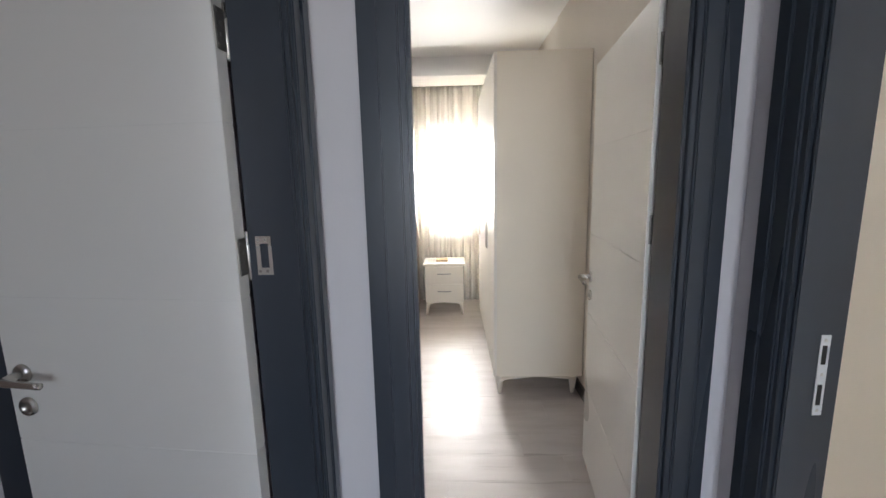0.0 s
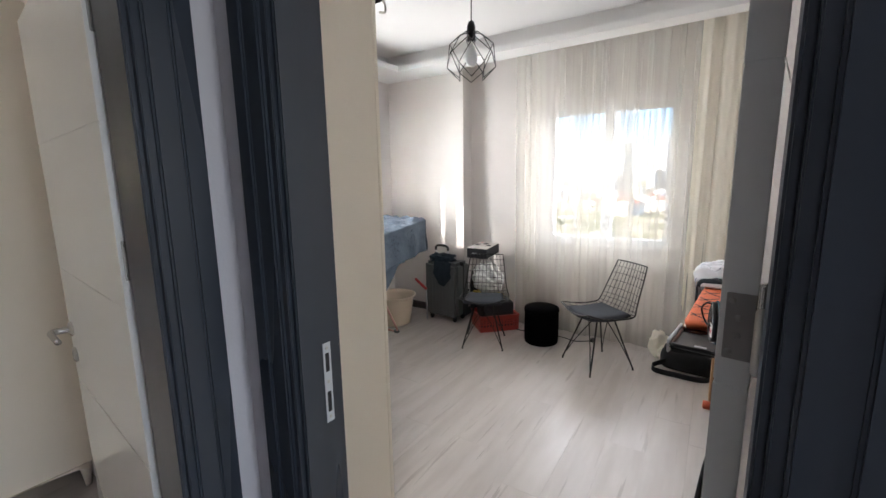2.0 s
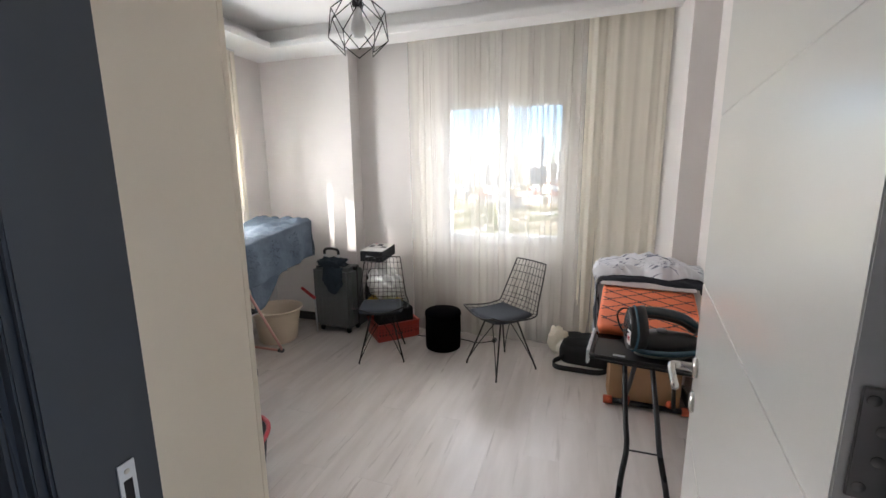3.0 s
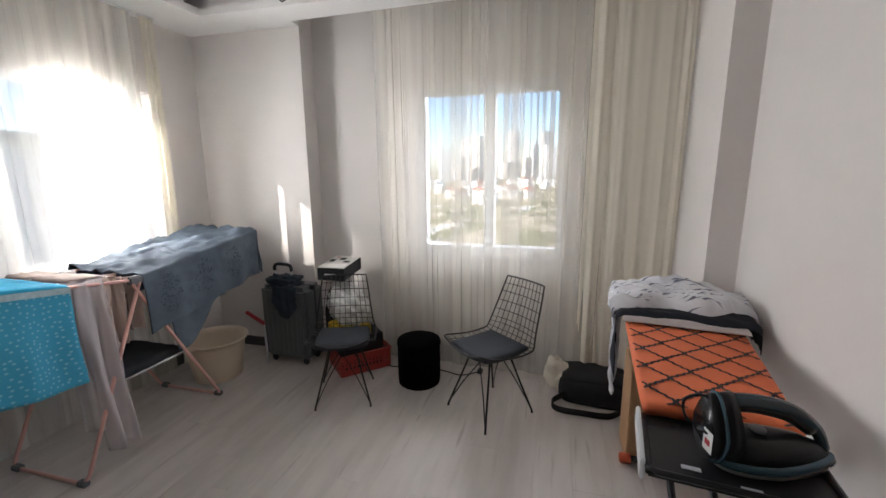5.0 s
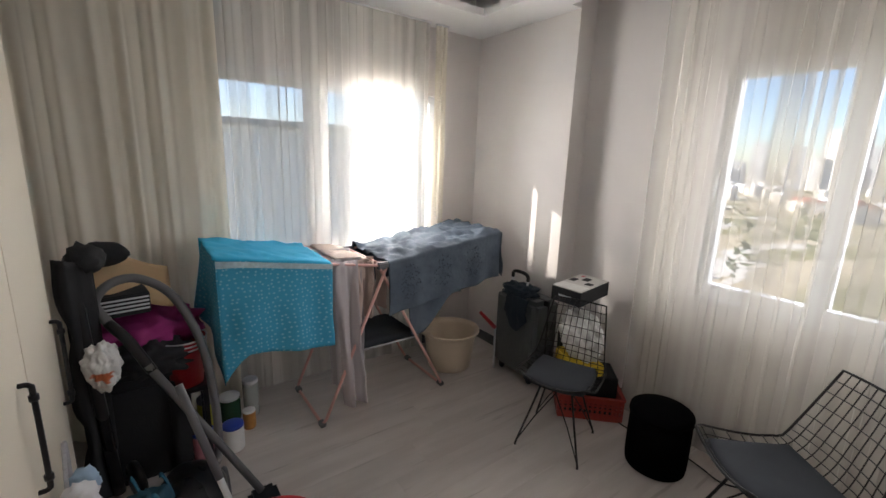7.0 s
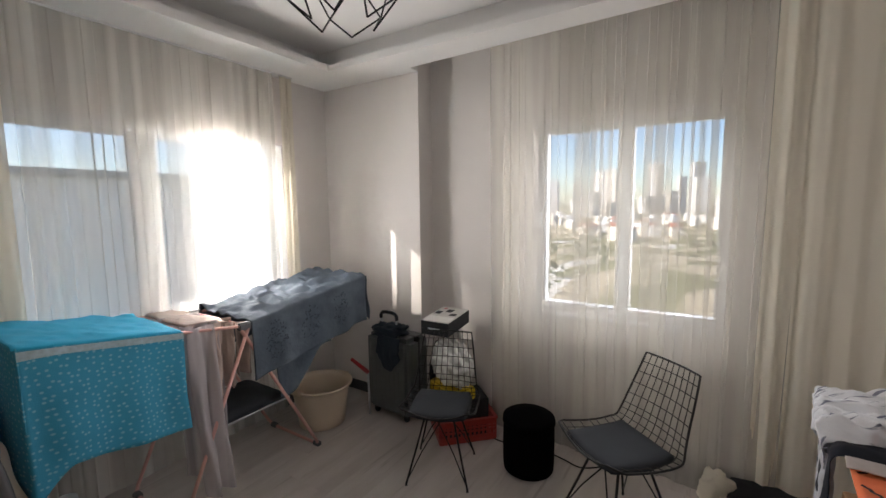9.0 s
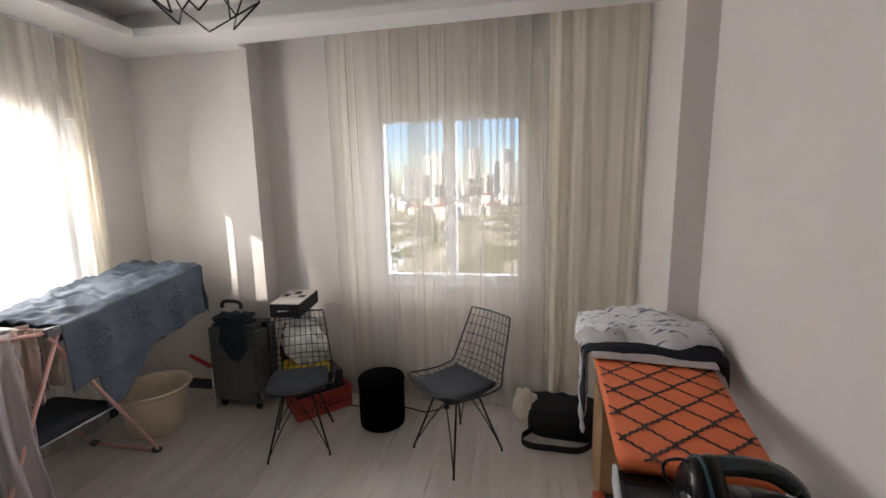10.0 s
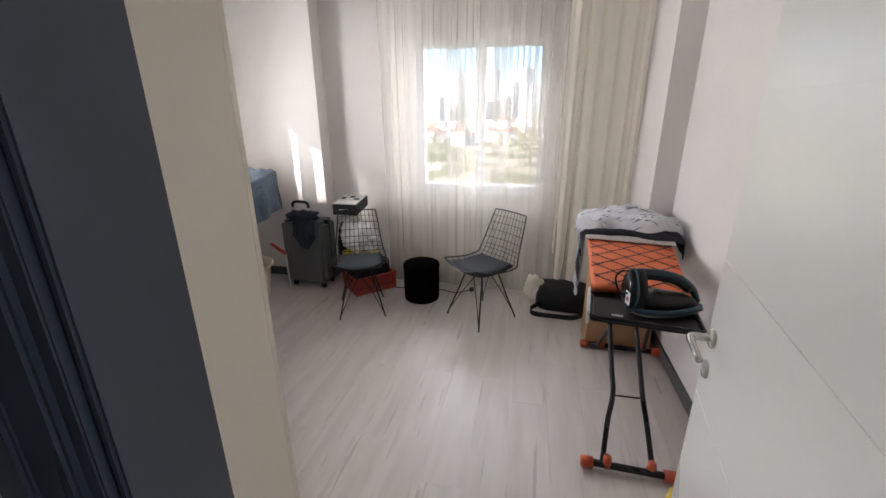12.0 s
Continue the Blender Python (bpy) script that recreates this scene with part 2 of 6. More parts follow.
PALECARD = mat("tan_cardboard", (0.62, 0.43, 0.25), 0.85, var=0.08, scale=9)
MAGENTA = mat("magenta_cloth", (0.30, 0.02, 0.16), 0.75, var=0.2, scale=14, bump=0.6, bscale=30)
YELLOW = mat("yellow_plastic", (0.72, 0.50, 0.03), 0.4, var=0.08)
GREEN = mat("dark_green_glass", (0.03, 0.09, 0.05), 0.12, var=0.2)
BLUEPLASTIC = mat("blue_plastic", (0.03, 0.07, 0.42), 0.35, var=0.1)
STEELBLUE = mat("steel_blue_fabric", (0.018, 0.075, 0.115), 0.8, var=0.15, bump=0.3)
BAGPRINT = mat("white_bag_with_orange_print", (0.78, 0.77, 0.75), 0.45, var=0.06, scale=12, bump=0.6, bscale=30)
two_tone(BAGPRINT, (0.62, 0.16, 0.06), "noise", 7, 0.36, 0.40, (1, 1, 2))
BAGWHITE = mat("white_plastic_bag", (0.78, 0.78, 0.76), 0.4, var=0.06, scale=12, bump=0.6, bscale=30)
AMBER = mat("amber_plastic", (0.45, 0.20, 0.05), 0.4, var=0.1)


# ---- building blocks ----
def part(name, bm, material, parent=None, label="", smooth=False):
    me = bpy.data.meshes.new(name)
    bm.normal_update()
    bm.to_mesh(me)
    bm.free()
    if smooth:
        for f in me.polygons:
            f.use_smooth = True
    me.materials.append(material)
    ob = new(name, me)
    if parent:
        ob.parent = parent
    if label:
        tagged(ob, label)
    return ob


def thing(name, label, category, at=(0, 0, 0), turn=0.0, group="", kind=""):
    ob = new(name)
    ob.empty_display_size = 0.1
    ob.matrix_basis = pose(*at, 0, 0, turn)
    return tagged(ob, label, category, group, kind)


def solo(name, bm, material, label, category, group="", kind="", smooth=False):
    return tagged(part(name, bm, material, None, "", smooth), label, category, group, kind)


def box(x0, x1, y0, y1, z0, z1, bevel=0.0, bm=None, m=None):
    own = bmesh.new()
    bmesh.ops.create_cube(own, size=1)
    bmesh.ops.transform(own, matrix=Matrix.LocRotScale(((x0 + x1) / 2, (y0 + y1) / 2, (z0 + z1) / 2), None, (x1 - x0, y1 - y0, z1 - z0)), verts=own.verts)
    if bevel:
        bmesh.ops.bevel(own, geom=list(own.edges), offset=bevel, segments=2, affect="EDGES")
    if m is not None:
        bmesh.ops.transform(own, matrix=m, verts=own.verts)
    return own if bm is None else join(bm, own)


def join(bm, other):
    me = bpy.data.meshes.new("tmp")
    other.to_mesh(me)
    other.free()
    bm.from_mesh(me)
    bpy.data.meshes.remove(me)
    return bm


def boxes(*rows, bevel=0.0):
    bm = bmesh.new()
    for r in rows:
        box(*r, bevel=bevel, bm=bm)
    return bm


def smooth_line(pts, n=8):
    """Points along a soft curve through pts."""
    p = [Vector(q) for q in pts]
    p = [2 * p[0] - p[1], *p, 2 * p[-1] - p[-2]]
    out = []
    for i in range(1, len(p) - 2):
        for k in range(n):
            t = k / n
            a, b, c, d = p[i - 1:i + 3]
            out.append(0.5 * (2 * b + (c - a) * t + (2 * a - 5 * b + 4 * c - d) * t * t + (3 * b - a - 3 * c + d) * t ** 3))
    return out + [p[-2]]


def tube(pts, r, sides=8, bm=None, closed=False):
    bm = bmesh.new() if bm is None else bm
    pts = [Vector(q) for q in pts]
    rings, side = [], None
    n = len(pts)
    for i, q in enumerate(pts):
        a = pts[i - 1] if (i or closed) else q
        b = pts[(i + 1) % n] if (i < n - 1 or closed) else q
        d = (b - a).normalized()
        if side is None:
            side = d.orthogonal().normalized()
        side = (side - d * side.dot(d)).normalized()
        up = d.cross(side)
        rr = r[i] if isinstance(r, (list, tuple)) else r
        rings.append([bm.verts.new(q + rr * (math.cos(k * math.tau / sides) * side + math.sin(k * math.tau / sides) * up)) for k in range(sides)])
    for i in range(n - (0 if closed else 1)):
        a, b = rings[i], rings[(i + 1) % n]
        for k in range(sides):
            bm.faces.new((a[k], a[(k + 1) % sides], b[(k + 1) % sides], b[k]))
    if not closed:
        bm.faces.new(rings[0][::-1])
        bm.faces.new(rings[-1])
    return bm


def lathe(profile, sides=24, at=(0, 0, 0), bm=None, sx=1.0, sy=1.0, turn=0.0):
    """A turned shape from (radius, height) pairs."""
    bm = bmesh.new() if bm is None else bm
    rings = []
    ct, st = math.cos(radians(turn)), math.sin(radians(turn))
    for r, z in profile:
        ring = []
        for k in range(sides):
            x, y = r * sx * math.cos(k * math.tau / sides), r * sy * math.sin(k * math.tau / sides)
            ring.append(bm.verts.new((at[0] + x * ct - y * st, at[1] + x * st + y * ct, at[2] + z)))
        rings.append(ring)
    for a, b in zip(rings, rings[1:]):
        for k in range(sides):
            bm.faces.new((a[k], a[(k + 1) % sides], b[(k + 1) % sides], b[k]))
    if profile[0][0] > 0.001:
        bm.faces.new(rings[0][::-1])
    if profile[-1][0] > 0.001:
        bm.faces.new(rings[-1])
    return bm


def sheet(f, nu, nv, thick=0.0):
    """A surface f(u, v) over the unit square; with thickness, a closed slab along the normals."""
    bm = bmesh.new()
    g = [[bm.verts.new(f(i / nu, j / nv)) for j in range(nv + 1)] for i in range(nu + 1)]
    for i in range(nu):
        for j in range(nv):
            bm.faces.new((g[i][j], g[i + 1][j], g[i + 1][j + 1], g[i][j + 1]))
    if thick:
        bm.normal_update()
        bmesh.ops.solidify(bm, geom=list(bm.faces), thickness=thick)
    return bm


def wob(x, y, z=0.0, s=1.0):
    return noise.noise(Vector((x * s, y * s, z * s)))


def blob(rx, ry, rz, at, rough=0.15, freq=4.0, seed=0.0, sub=4, flat=None):
    """A soft, crumpled heap."""
    bm = bmesh.new()
    bmesh.ops.create_icosphere(bm, subdivisions=sub, radius=1)
    for v in bm.verts:
        d = 1 + rough * noise.noise(v.co * freq + Vector((seed, seed, seed))) + rough * 0.5 * noise.noise(v.co * freq * 2.7 + Vector((seed, 0, 0)))
        c = v.co * d
        v.co = Vector((at[0] + c.x * rx, at[1] + c.y * ry, at[2] + c.z * rz))
        if flat is not None and v.co.z < flat:
            v.co.z = flat
    return bm


# ---- plan ----
XE, XW2, XR = 0.808, 0.938, 4.14          # hall's east face, room's west face, pier's face
XL = 0.995                                # room's west face behind the cabinet
XWIN, YN, YS = 4.31, 3.54, -0.27          # window wall, north and south walls of the laundry room
YH, YB = 1.22, 1.375                      # hall's north face, bedroom's south face
XHW = -0.328                              # hall's west face
D2 = (0.205, 1.063)                        # door between hall and laundry room, along y
D1 = (-0.095, 0.668)                       # door between hall and bedroom, along x
D0 = (0.36, 1.122)                        # door on the hall's west side, along y
HEAD = 2.06
BX1, BYN = 0.930, 5.28                    # bedroom's east and north faces
WE = (0.583, 1.688, 0.892, 2.145)             # window in the east wall: y0 y1 z0 z1
WN = (2.085, 3.72, 0.94, 2.105)             # window in the north wall: x0 x1 z0 z1
WB = (-0.26, 0.26, 0.82, 2.14)            # bedroom window

# ---- setting ----
H = 2.95
def structure(name, bm, material, label, category="wall"):
    return solo(name, bm, material, label, category, kind="structure")


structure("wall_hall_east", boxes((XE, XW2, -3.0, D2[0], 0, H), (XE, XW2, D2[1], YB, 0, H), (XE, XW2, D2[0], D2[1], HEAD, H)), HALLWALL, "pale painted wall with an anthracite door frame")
structure("wall_laundry_west", boxes((BX1, XL, YB, YN + 0.25, 0, H)), WALL, "greige painted wall behind the tall cream cabinet")
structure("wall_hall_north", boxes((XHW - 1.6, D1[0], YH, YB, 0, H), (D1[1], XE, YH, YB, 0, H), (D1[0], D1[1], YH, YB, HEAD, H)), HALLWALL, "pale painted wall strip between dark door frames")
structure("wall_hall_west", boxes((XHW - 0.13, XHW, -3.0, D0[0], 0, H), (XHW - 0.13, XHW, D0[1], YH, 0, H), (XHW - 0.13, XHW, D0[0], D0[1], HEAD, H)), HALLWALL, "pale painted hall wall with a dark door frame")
# Unseen wall; its two openings are added to let the fill lamps through.
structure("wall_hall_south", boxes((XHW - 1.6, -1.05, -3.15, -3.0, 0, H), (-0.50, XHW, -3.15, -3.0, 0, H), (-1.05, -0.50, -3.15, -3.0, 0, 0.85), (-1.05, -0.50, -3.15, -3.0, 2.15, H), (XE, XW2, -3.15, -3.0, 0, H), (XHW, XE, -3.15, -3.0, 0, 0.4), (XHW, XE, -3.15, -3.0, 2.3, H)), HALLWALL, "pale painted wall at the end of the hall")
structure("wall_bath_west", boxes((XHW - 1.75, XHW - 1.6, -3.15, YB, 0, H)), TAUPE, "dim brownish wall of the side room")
structure("wall_south", boxes((XW2, XWIN, YS - 0.2, YS, 0, H)), WALL, "greige painted wall behind the ironing board")
structure("wall_pier", boxes((XR, XWIN, 2.548, YN, 0, H)), WALL, "greige painted wall pier catching thin strips of sunlight")
structure("wall_column", boxes((3.548, XWIN, YS, -0.122, 0, H)), WALL, "greige painted corner column beside the curtain")
structure("wall_east", boxes((XWIN, XWIN + 0.22, YS - 0.2, WE[0], 0, H), (XWIN, XWIN + 0.22, WE[1], YN + 0.25, 0, H), (XWIN, XWIN + 0.22, WE[0], WE[1], 0, WE[2]), (XWIN, XWIN + 0.22, WE[0], WE[1], WE[3], H)), WALL, "greige painted outer wall with a window opening")
structure("wall_north", boxes((XW2, WN[0], YN, YN + 0.25, 0, H), (WN[1], XWIN, YN, YN + 0.25, 0, H), (WN[0], WN[1], YN, YN + 0.25, 0, WN[2]), (WN[0], WN[1], YN, YN + 0.25, WN[3], H)), WALL, "greige painted outer wall with a wide window opening")
structure("wall_bedroom_north", boxes((-2.6, WB[0], BYN, BYN + 0.22, 0, H), (WB[1], BX1 + 0.07, BYN, BYN + 0.22, 0, H), (WB[0], WB[1], BYN, BYN + 0.22, 0, WB[2]), (WB[0], WB[1], BYN, BYN + 0.22, WB[3], H)), BEDWALL, "cream painted bedroom wall with a narrow window")
structure("wall_bedroom_east", boxes((BX1, XL, YN + 0.25, BYN + 0.22, 0, H)), BEDWALL, "cream painted wall behind the wardrobe")
structure("wall_bedroom_lining", boxes((BX1 - 0.012, BX1 - 0.002, YB, YN + 0.24, 0, H)), BEDWALL, "cream painted wall lining behind the open door")
structure("wall_bedroom_west", boxes((-2.75, -2.6, YB, BYN + 0.22, 0, H)), BEDWALL, "cream painted far bedroom wall")
structure("wall_bedroom_south", boxes((-2.6, XHW - 1.6, YB - 0.1, YB, 0, H)), BEDWALL, "cream painted bedroom wall")

# ceilings: high field, dropped border with a shadow gap
ZS, ZT, ZC = 2.605, 2.655, 2.785
def ceiling(name, rows, label):
    return solo(name, boxes(*rows), CEIL, label, "ceiling", kind="structure")


ceiling("ceiling", [(XW2, XWIN, YS, YN, ZC, ZC + 0.1)], "white painted ceiling with a recessed middle")
border = ceiling("ceiling_border", [(XW2, 1.36, YS, YN, ZS, ZT), (1.36, XR, 3.095, YN, ZS, ZT), (1.36, 4.0, YS, 0.14, ZS, ZT), (3.775, 4.0, 0.14, 2.548, ZS, ZT), (3.775, XR, 2.548, 3.095, ZS, ZT)], "white plaster border below the ceiling with a shadow gap")
for v in border.data.vertices:
    if abs(v.co.x - 4.0) < 0.001:         # the edge before the curtain runs slightly out of square
        v.co.x = 3.925 + 0.043 * (v.co.y + 0.2)
ceiling("ceiling_border_lining", [(XW2, 1.16, YS, YN, ZT, ZC), (1.16, 3.9, 3.30, YN, ZT, ZC), (1.16, 3.9, YS, -0.06, ZT, ZC), (3.87, 3.9, -0.06, 3.30, ZT, ZC)], "white plaster upstand behind the shadow gap")
ceiling("ceiling_bedroom", [(-2.6, BX1, YB, BYN, 2.80, 2.90)], "white painted bedroom ceiling")
ceiling("ceiling_border_bedroom", [(-2.6, BX1, 4.62, 5.10, 2.575, 2.625), (-2.6, BX1, 4.76, 4.80, 2.625, 2.80), (-2.6, -2.1, YB, 4.62, 2.575, 2.625)], "white plaster border in front of the bedroom curtain")
ceiling("ceiling_hall", [(XHW - 1.6, XE, -3.0, YH, 2.6, 2.7)], "white painted hall ceiling")

structure("floor", boxes((XHW - 1.7, XE, -3.1, YH, -0.12, -0.012), (XE, XWIN, YS, YN, -0.12, -0.012), (-2.7, XE, YH, BYN, -0.12, -0.012), (XE, BX1, YN, BYN, -0.12, -0.012)), GAP, "grey oak laminate plank floor", "floor")
FLOOR = bpy.data.objects["floor"]

# skirting
def skirt(rows):
    return solo("baseboard", boxes(*rows, bevel=0.003), SKIRT, "dark grey skirting board along the wall", "baseboard", "skirting boards", "structure")


skirt([(XW2, 3.548, YS, YS + 0.016, 0, 0.085)])
skirt([(3.532, 3.548, YS + 0.016, -0.122, 0, 0.085)])
skirt([(XR - 0.016, XR, 2.548, YN - 0.016, 0, 0.085)])
skirt([(XR - 0.016, XWIN, 2.532, 2.548, 0, 0.085)])
skirt([(XWIN - 0.016, XWIN, -0.122, 2.532, 0, 0.085)])
skirt([(XW2, XR, YN - 0.016, YN, 0, 0.085)])
skirt([(-2.6, BX1 - 0.012, BYN - 0.016, BYN, 0, 0.085)])
skirt([(BX1 - 0.028, BX1 - 0.012, YB, BYN - 0.016, 0, 0.085)])


# ---- door frames and leaves ----
def door_frame(name, along, face0, face1, lo, hi, sides, label, hall_first=True):
    """An anthracite jamb lining with stepped casings. along: 'x' or 'y'; face0, face1: the wall's faces; lo, hi: the clear opening."""
    root = thing(name, label, "door frame", kind="structure")

    def row(a0, a1, b0, b1, z0, z1):
        return (a0, a1, b0, b1, z0, z1) if along == "x" else (b0, b1, a0, a1, z0, z1)
    t = 0.004
    for a, s in ((lo, 1), (hi, -1)):
        a0, a1 = sorted((a - s * 0.001, a + s * 0.022))
        part("jamb", boxes(row(a0, a1, face0 - t, face1 + t, 0, HEAD), bevel=0.002), FRAME, root)
        b0, b1 = sorted((a + s * 0.022, a + s * 0.034))
        s0, s1 = (face0 + 0.006, face0 + 0.04) if hall_first else (face1 - 0.04, face1 - 0.006)
        part("door_stop", boxes(row(b0, b1, s0, s1, 0, HEAD - 0.022), bevel=0.003), FRAME, root)
    part("head_jamb", boxes(row(lo + 0.022, hi - 0.022, face0 - t, face1 + t, HEAD - 0.024, HEAD), bevel=0.002), FRAME, root)
    for f, s in sides:
        for a, d, w in ((lo, -1, 0.098), (hi, 1, 0.086)):
            a0, a1 = sorted((a - d * 0.006, a + d * w))
            f0, f1 = sorted((f, f + s * 0.014))
            g0, g1 = sorted((a + d * w * 0.45, a + d * (w - 0.004)))
            bm = boxes(row(a0, a1, f0, f1, 0, HEAD + 0.08), row(g0, g1, f0 - (0.006 if s < 0 else 0), f1 + (0.006 if s > 0 else 0), 0, HEAD + 0.08), bevel=0.004)
            part("casing", bm, FRAME, root)
        f0, f1 = sorted((f, f + s * 0.0135))
        part("head_casing", boxes(row(lo - 0.006, hi + 0.006, f0, f1, HEAD - 0.006, HEAD + 0.08), bevel=0.004), FRAME, root)
    return root


def lever(parent, x, y_face, side, z, flip):
    """A lever handle on a round rose, and a lock rose below."""
    s = side
    h = part("handle", lathe([(0.026, 0), (0.027, 0.003), (0.024, 0.009), (0.0, 0.0095)], 24), STEEL, parent, "satin nickel lever handle", True)
    h.matrix_basis = pose(x, y_face, z, -90 * s, 0, 0)
    part("lever", tube(smooth_line([(0, 0, 0.008), (0, 0, 0.05), (flip * 0.03, 0, 0.058), (flip * 0.115, 0.006, 0.054)], 6), [0.011] * 7 + [0.0105] * 6 + [0.009] * 6, 12), STEEL, h, smooth=True)
    k = part("lock_rose", lathe([(0.026, 0), (0.027, 0.003), (0.024, 0.009), (0.012, 0.0095), (0.011, 0.006), (0.0, 0.006)], 24), STEEL, parent, "round nickel lock rose", True)
    k.matrix_basis = pose(x, y_face, z - 0.095, -90 * s, 0, 0)


def hinge(parent, x, y, z, turn):
    """A butt hinge: plate on the leaf's edge, knuckle and screws."""
    hg = part("hinge", box(-0.033, 0.0, -0.0015, 0.0015, -0.045, 0.045, 0.001), STEELDARK, parent, "aged nickel butt hinge with screws")
    hg.matrix_basis = pose(x, y, z, 0, 0, turn)
    part("knuckle", tube([(0.006, 0, -0.062), (0.006, 0, -0.058), (0.006, 0, 0.058), (0.006, 0, 0.062)], [0.004, 0.0075, 0.0075, 0.004], 12), STEEL, hg, smooth=True)
    for zz in (-0.035, -0.012, 0.012, 0.035):
        part("screw", lathe([(0.0045, 0), (0.004, 0.0012), (0.0, 0.0014)], 10), STEELDARK, hg, smooth=True).matrix_basis = pose(-0.026 + 0.008 * (abs(zz) < 0.02), -0.0015, zz, 90, 0, 0)


def door_leaf(name, at, turn, width, label, grooves, handle_flip):
    """A leaf whose hinge corner is the origin; it runs along +x, 4 cm thick towards +y."""
    root = thing(name, label, "door", (*at, 0), turn)
    zt = HEAD - 0.028
    bm = bmesh.new()
    cuts = [0.008, *grooves, zt]
    for a, b in zip(cuts, cuts[1:]):
        box(0.001, width, 0.0, 0.04, a + 0.0024, b - 0.0024, 0.0014, bm)
    box(0.003, width - 0.002, 0.0018, 0.0382, 0.01, zt - 0.002, 0, bm)
    part("leaf", bm, LEAF, root)
    lever(root, width - 0.052, 0.04, 1, 1.022, handle_flip)
    lever(root, width - 0.052, 0.0, -1, 1.022, handle_flip)
    part("latch_plate", boxes((width - 0.0005, width + 0.0012, 0.009, 0.031, 0.86, 1.09), bevel=0.0004), STEEL, root)
    return root


door_frame("door_frame", "y", XE, XW2, *D2, ((XE, -1), (XW2, 1)), "anthracite laminate door frame with a nickel strike plate")
door_frame("door_frame", "x", YH, YB, *D1, ((YH, -1), (YB, 1)), "anthracite laminate door frame beside a pale wall strip")
door_frame("door_frame", "y", XHW - 0.13, XHW, *D0, ((XHW, 1), (XHW - 0.13, -1)), "anthracite laminate door frame with a brass-toned hinge", hall_first=False)

# strike plate in the jamb of the laundry room's door
sp = thing("strike_plate", "nickel strike plate with two square holes on the jamb", "strike plate", (0.897, D2[1] - 0.0225, 1.038))
bm = bmesh.new()
xs, zs = (-0.011, -0.006, 0.006, 0.011), (-0.1, -0.075, -0.022, 0.028, 0.075, 0.1)
grid = {(i, k, y): bm.verts.new((x, y, z)) for i, x in enumerate(xs) for k, z in enumerate(zs) for y in (-0.002, 0.0)}
solid = {(i, k) for i in range(3) for k in range(5)} - {(1, 1), (1, 3)}
for i, k in solid:
    for y in (-0.002, 0.0):
        bm.faces.new([grid[i + a, k + b, y] for a, b in ((0, 0), (1, 0), (1, 1), (0, 1))])
    for da, db, p, q in ((-1, 0, (0, 0), (0, 1)), (1, 0, (1, 0), (1, 1)), (0, -1, (0, 0), (1, 0)), (0, 1, (0, 1), (1, 1))):
        if (i + da, k + db) not in solid:
            bm.faces.new([grid[i + p[0], k + p[1], -0.002], grid[i + q[0], k + q[1], -0.002], grid[i + q[0], k + q[1], 0.0], grid[i + p[0], k + p[1], 0.0]])
bmesh.ops.recalc_face_normals(bm, faces=bm.faces)
part("plate", bm, LIGHTGREY, sp)
for z in (0.0875, 0.003, -0.0875):
    part("screw", lathe([(0.004, 0), (0.0035, 0.001), (0, 0.001)], 10), STEEL, sp).matrix_basis = pose(0, -0.002, z, 90, 0, 0)
# Black slips in the two holes, in place of the shade inside them.
for z in (0.028, -0.075):
    part("mortise", box(-0.006, 0.006, -0.0012, -0.0002, z, z + 0.05), BLACK, sp)

leaf2 = door_leaf("door_2", (0.912, 0.240), -8.2, 0.838, "glossy white panel door standing open with nickel lever handle", [0.418, 0.827, 1.236, 1.645], -1)
for z in (0.28, 1.318, 1.85):
    hinge(leaf2, -0.0008, 0.0, z, -90)
leaf1 = door_leaf("door_1", (0.676, 1.39), 83.5, 0.80, "glossy white panel door opened into the bedroom", [0.418, 0.827, 1.236, 1.645], -1)
for z in (0.28, 1.345, 1.87):
    hinge(leaf1, -0.0008, 0.0, z, -90)
leaf0 = door_leaf("door_3", (-0.468, 1.10), 174.5, 0.70, "white panel door standing open in a dim side room", [0.418, 0.827, 1.236, 1.645], -1)
for z in (0.28, 1.335, 1.85):
    hinge(leaf0, -0.0008, 0.0, z, -90)


# hinge plate let into the jamb of the side room's door, and the dark frame beyond the leaf
jp = thing("hinge_plate", "brass-toned hinge plate screwed to the dark jamb", "hinge", (-0.425, D0[1] - 0.0225, 1.335))
part("plate", boxes((-0.018, 0.02, -0.0018, 0.0, 0.03, 0.048), (-0.018, 0.02, -0.0018, 0.0, -0.048, -0.03), (-0.018, -0.008, -0.0018, 0.0, -0.03, 0.03), (0.012, 0.02, -0.0018, 0.0, -0.03, 0.03)), STEEL, jp)
for x, z in ((0.006, 0.039), (0.006, -0.039), (-0.012, 0.039), (-0.012, -0.039)):
    part("screw", lathe([(0.004, 0), (0.0035, 0.001), (0, 0.001)], 10), STEELDARK, jp).matrix_basis = pose(x, -0.0018, z, 90, 0, 0)
structure("trim", boxes((-1.335, -1.20, YH - 0.03, YH - 0.001, 0, 2.12), bevel=0.006), FRAME, "dark door casing on the side room's wall", "trim")


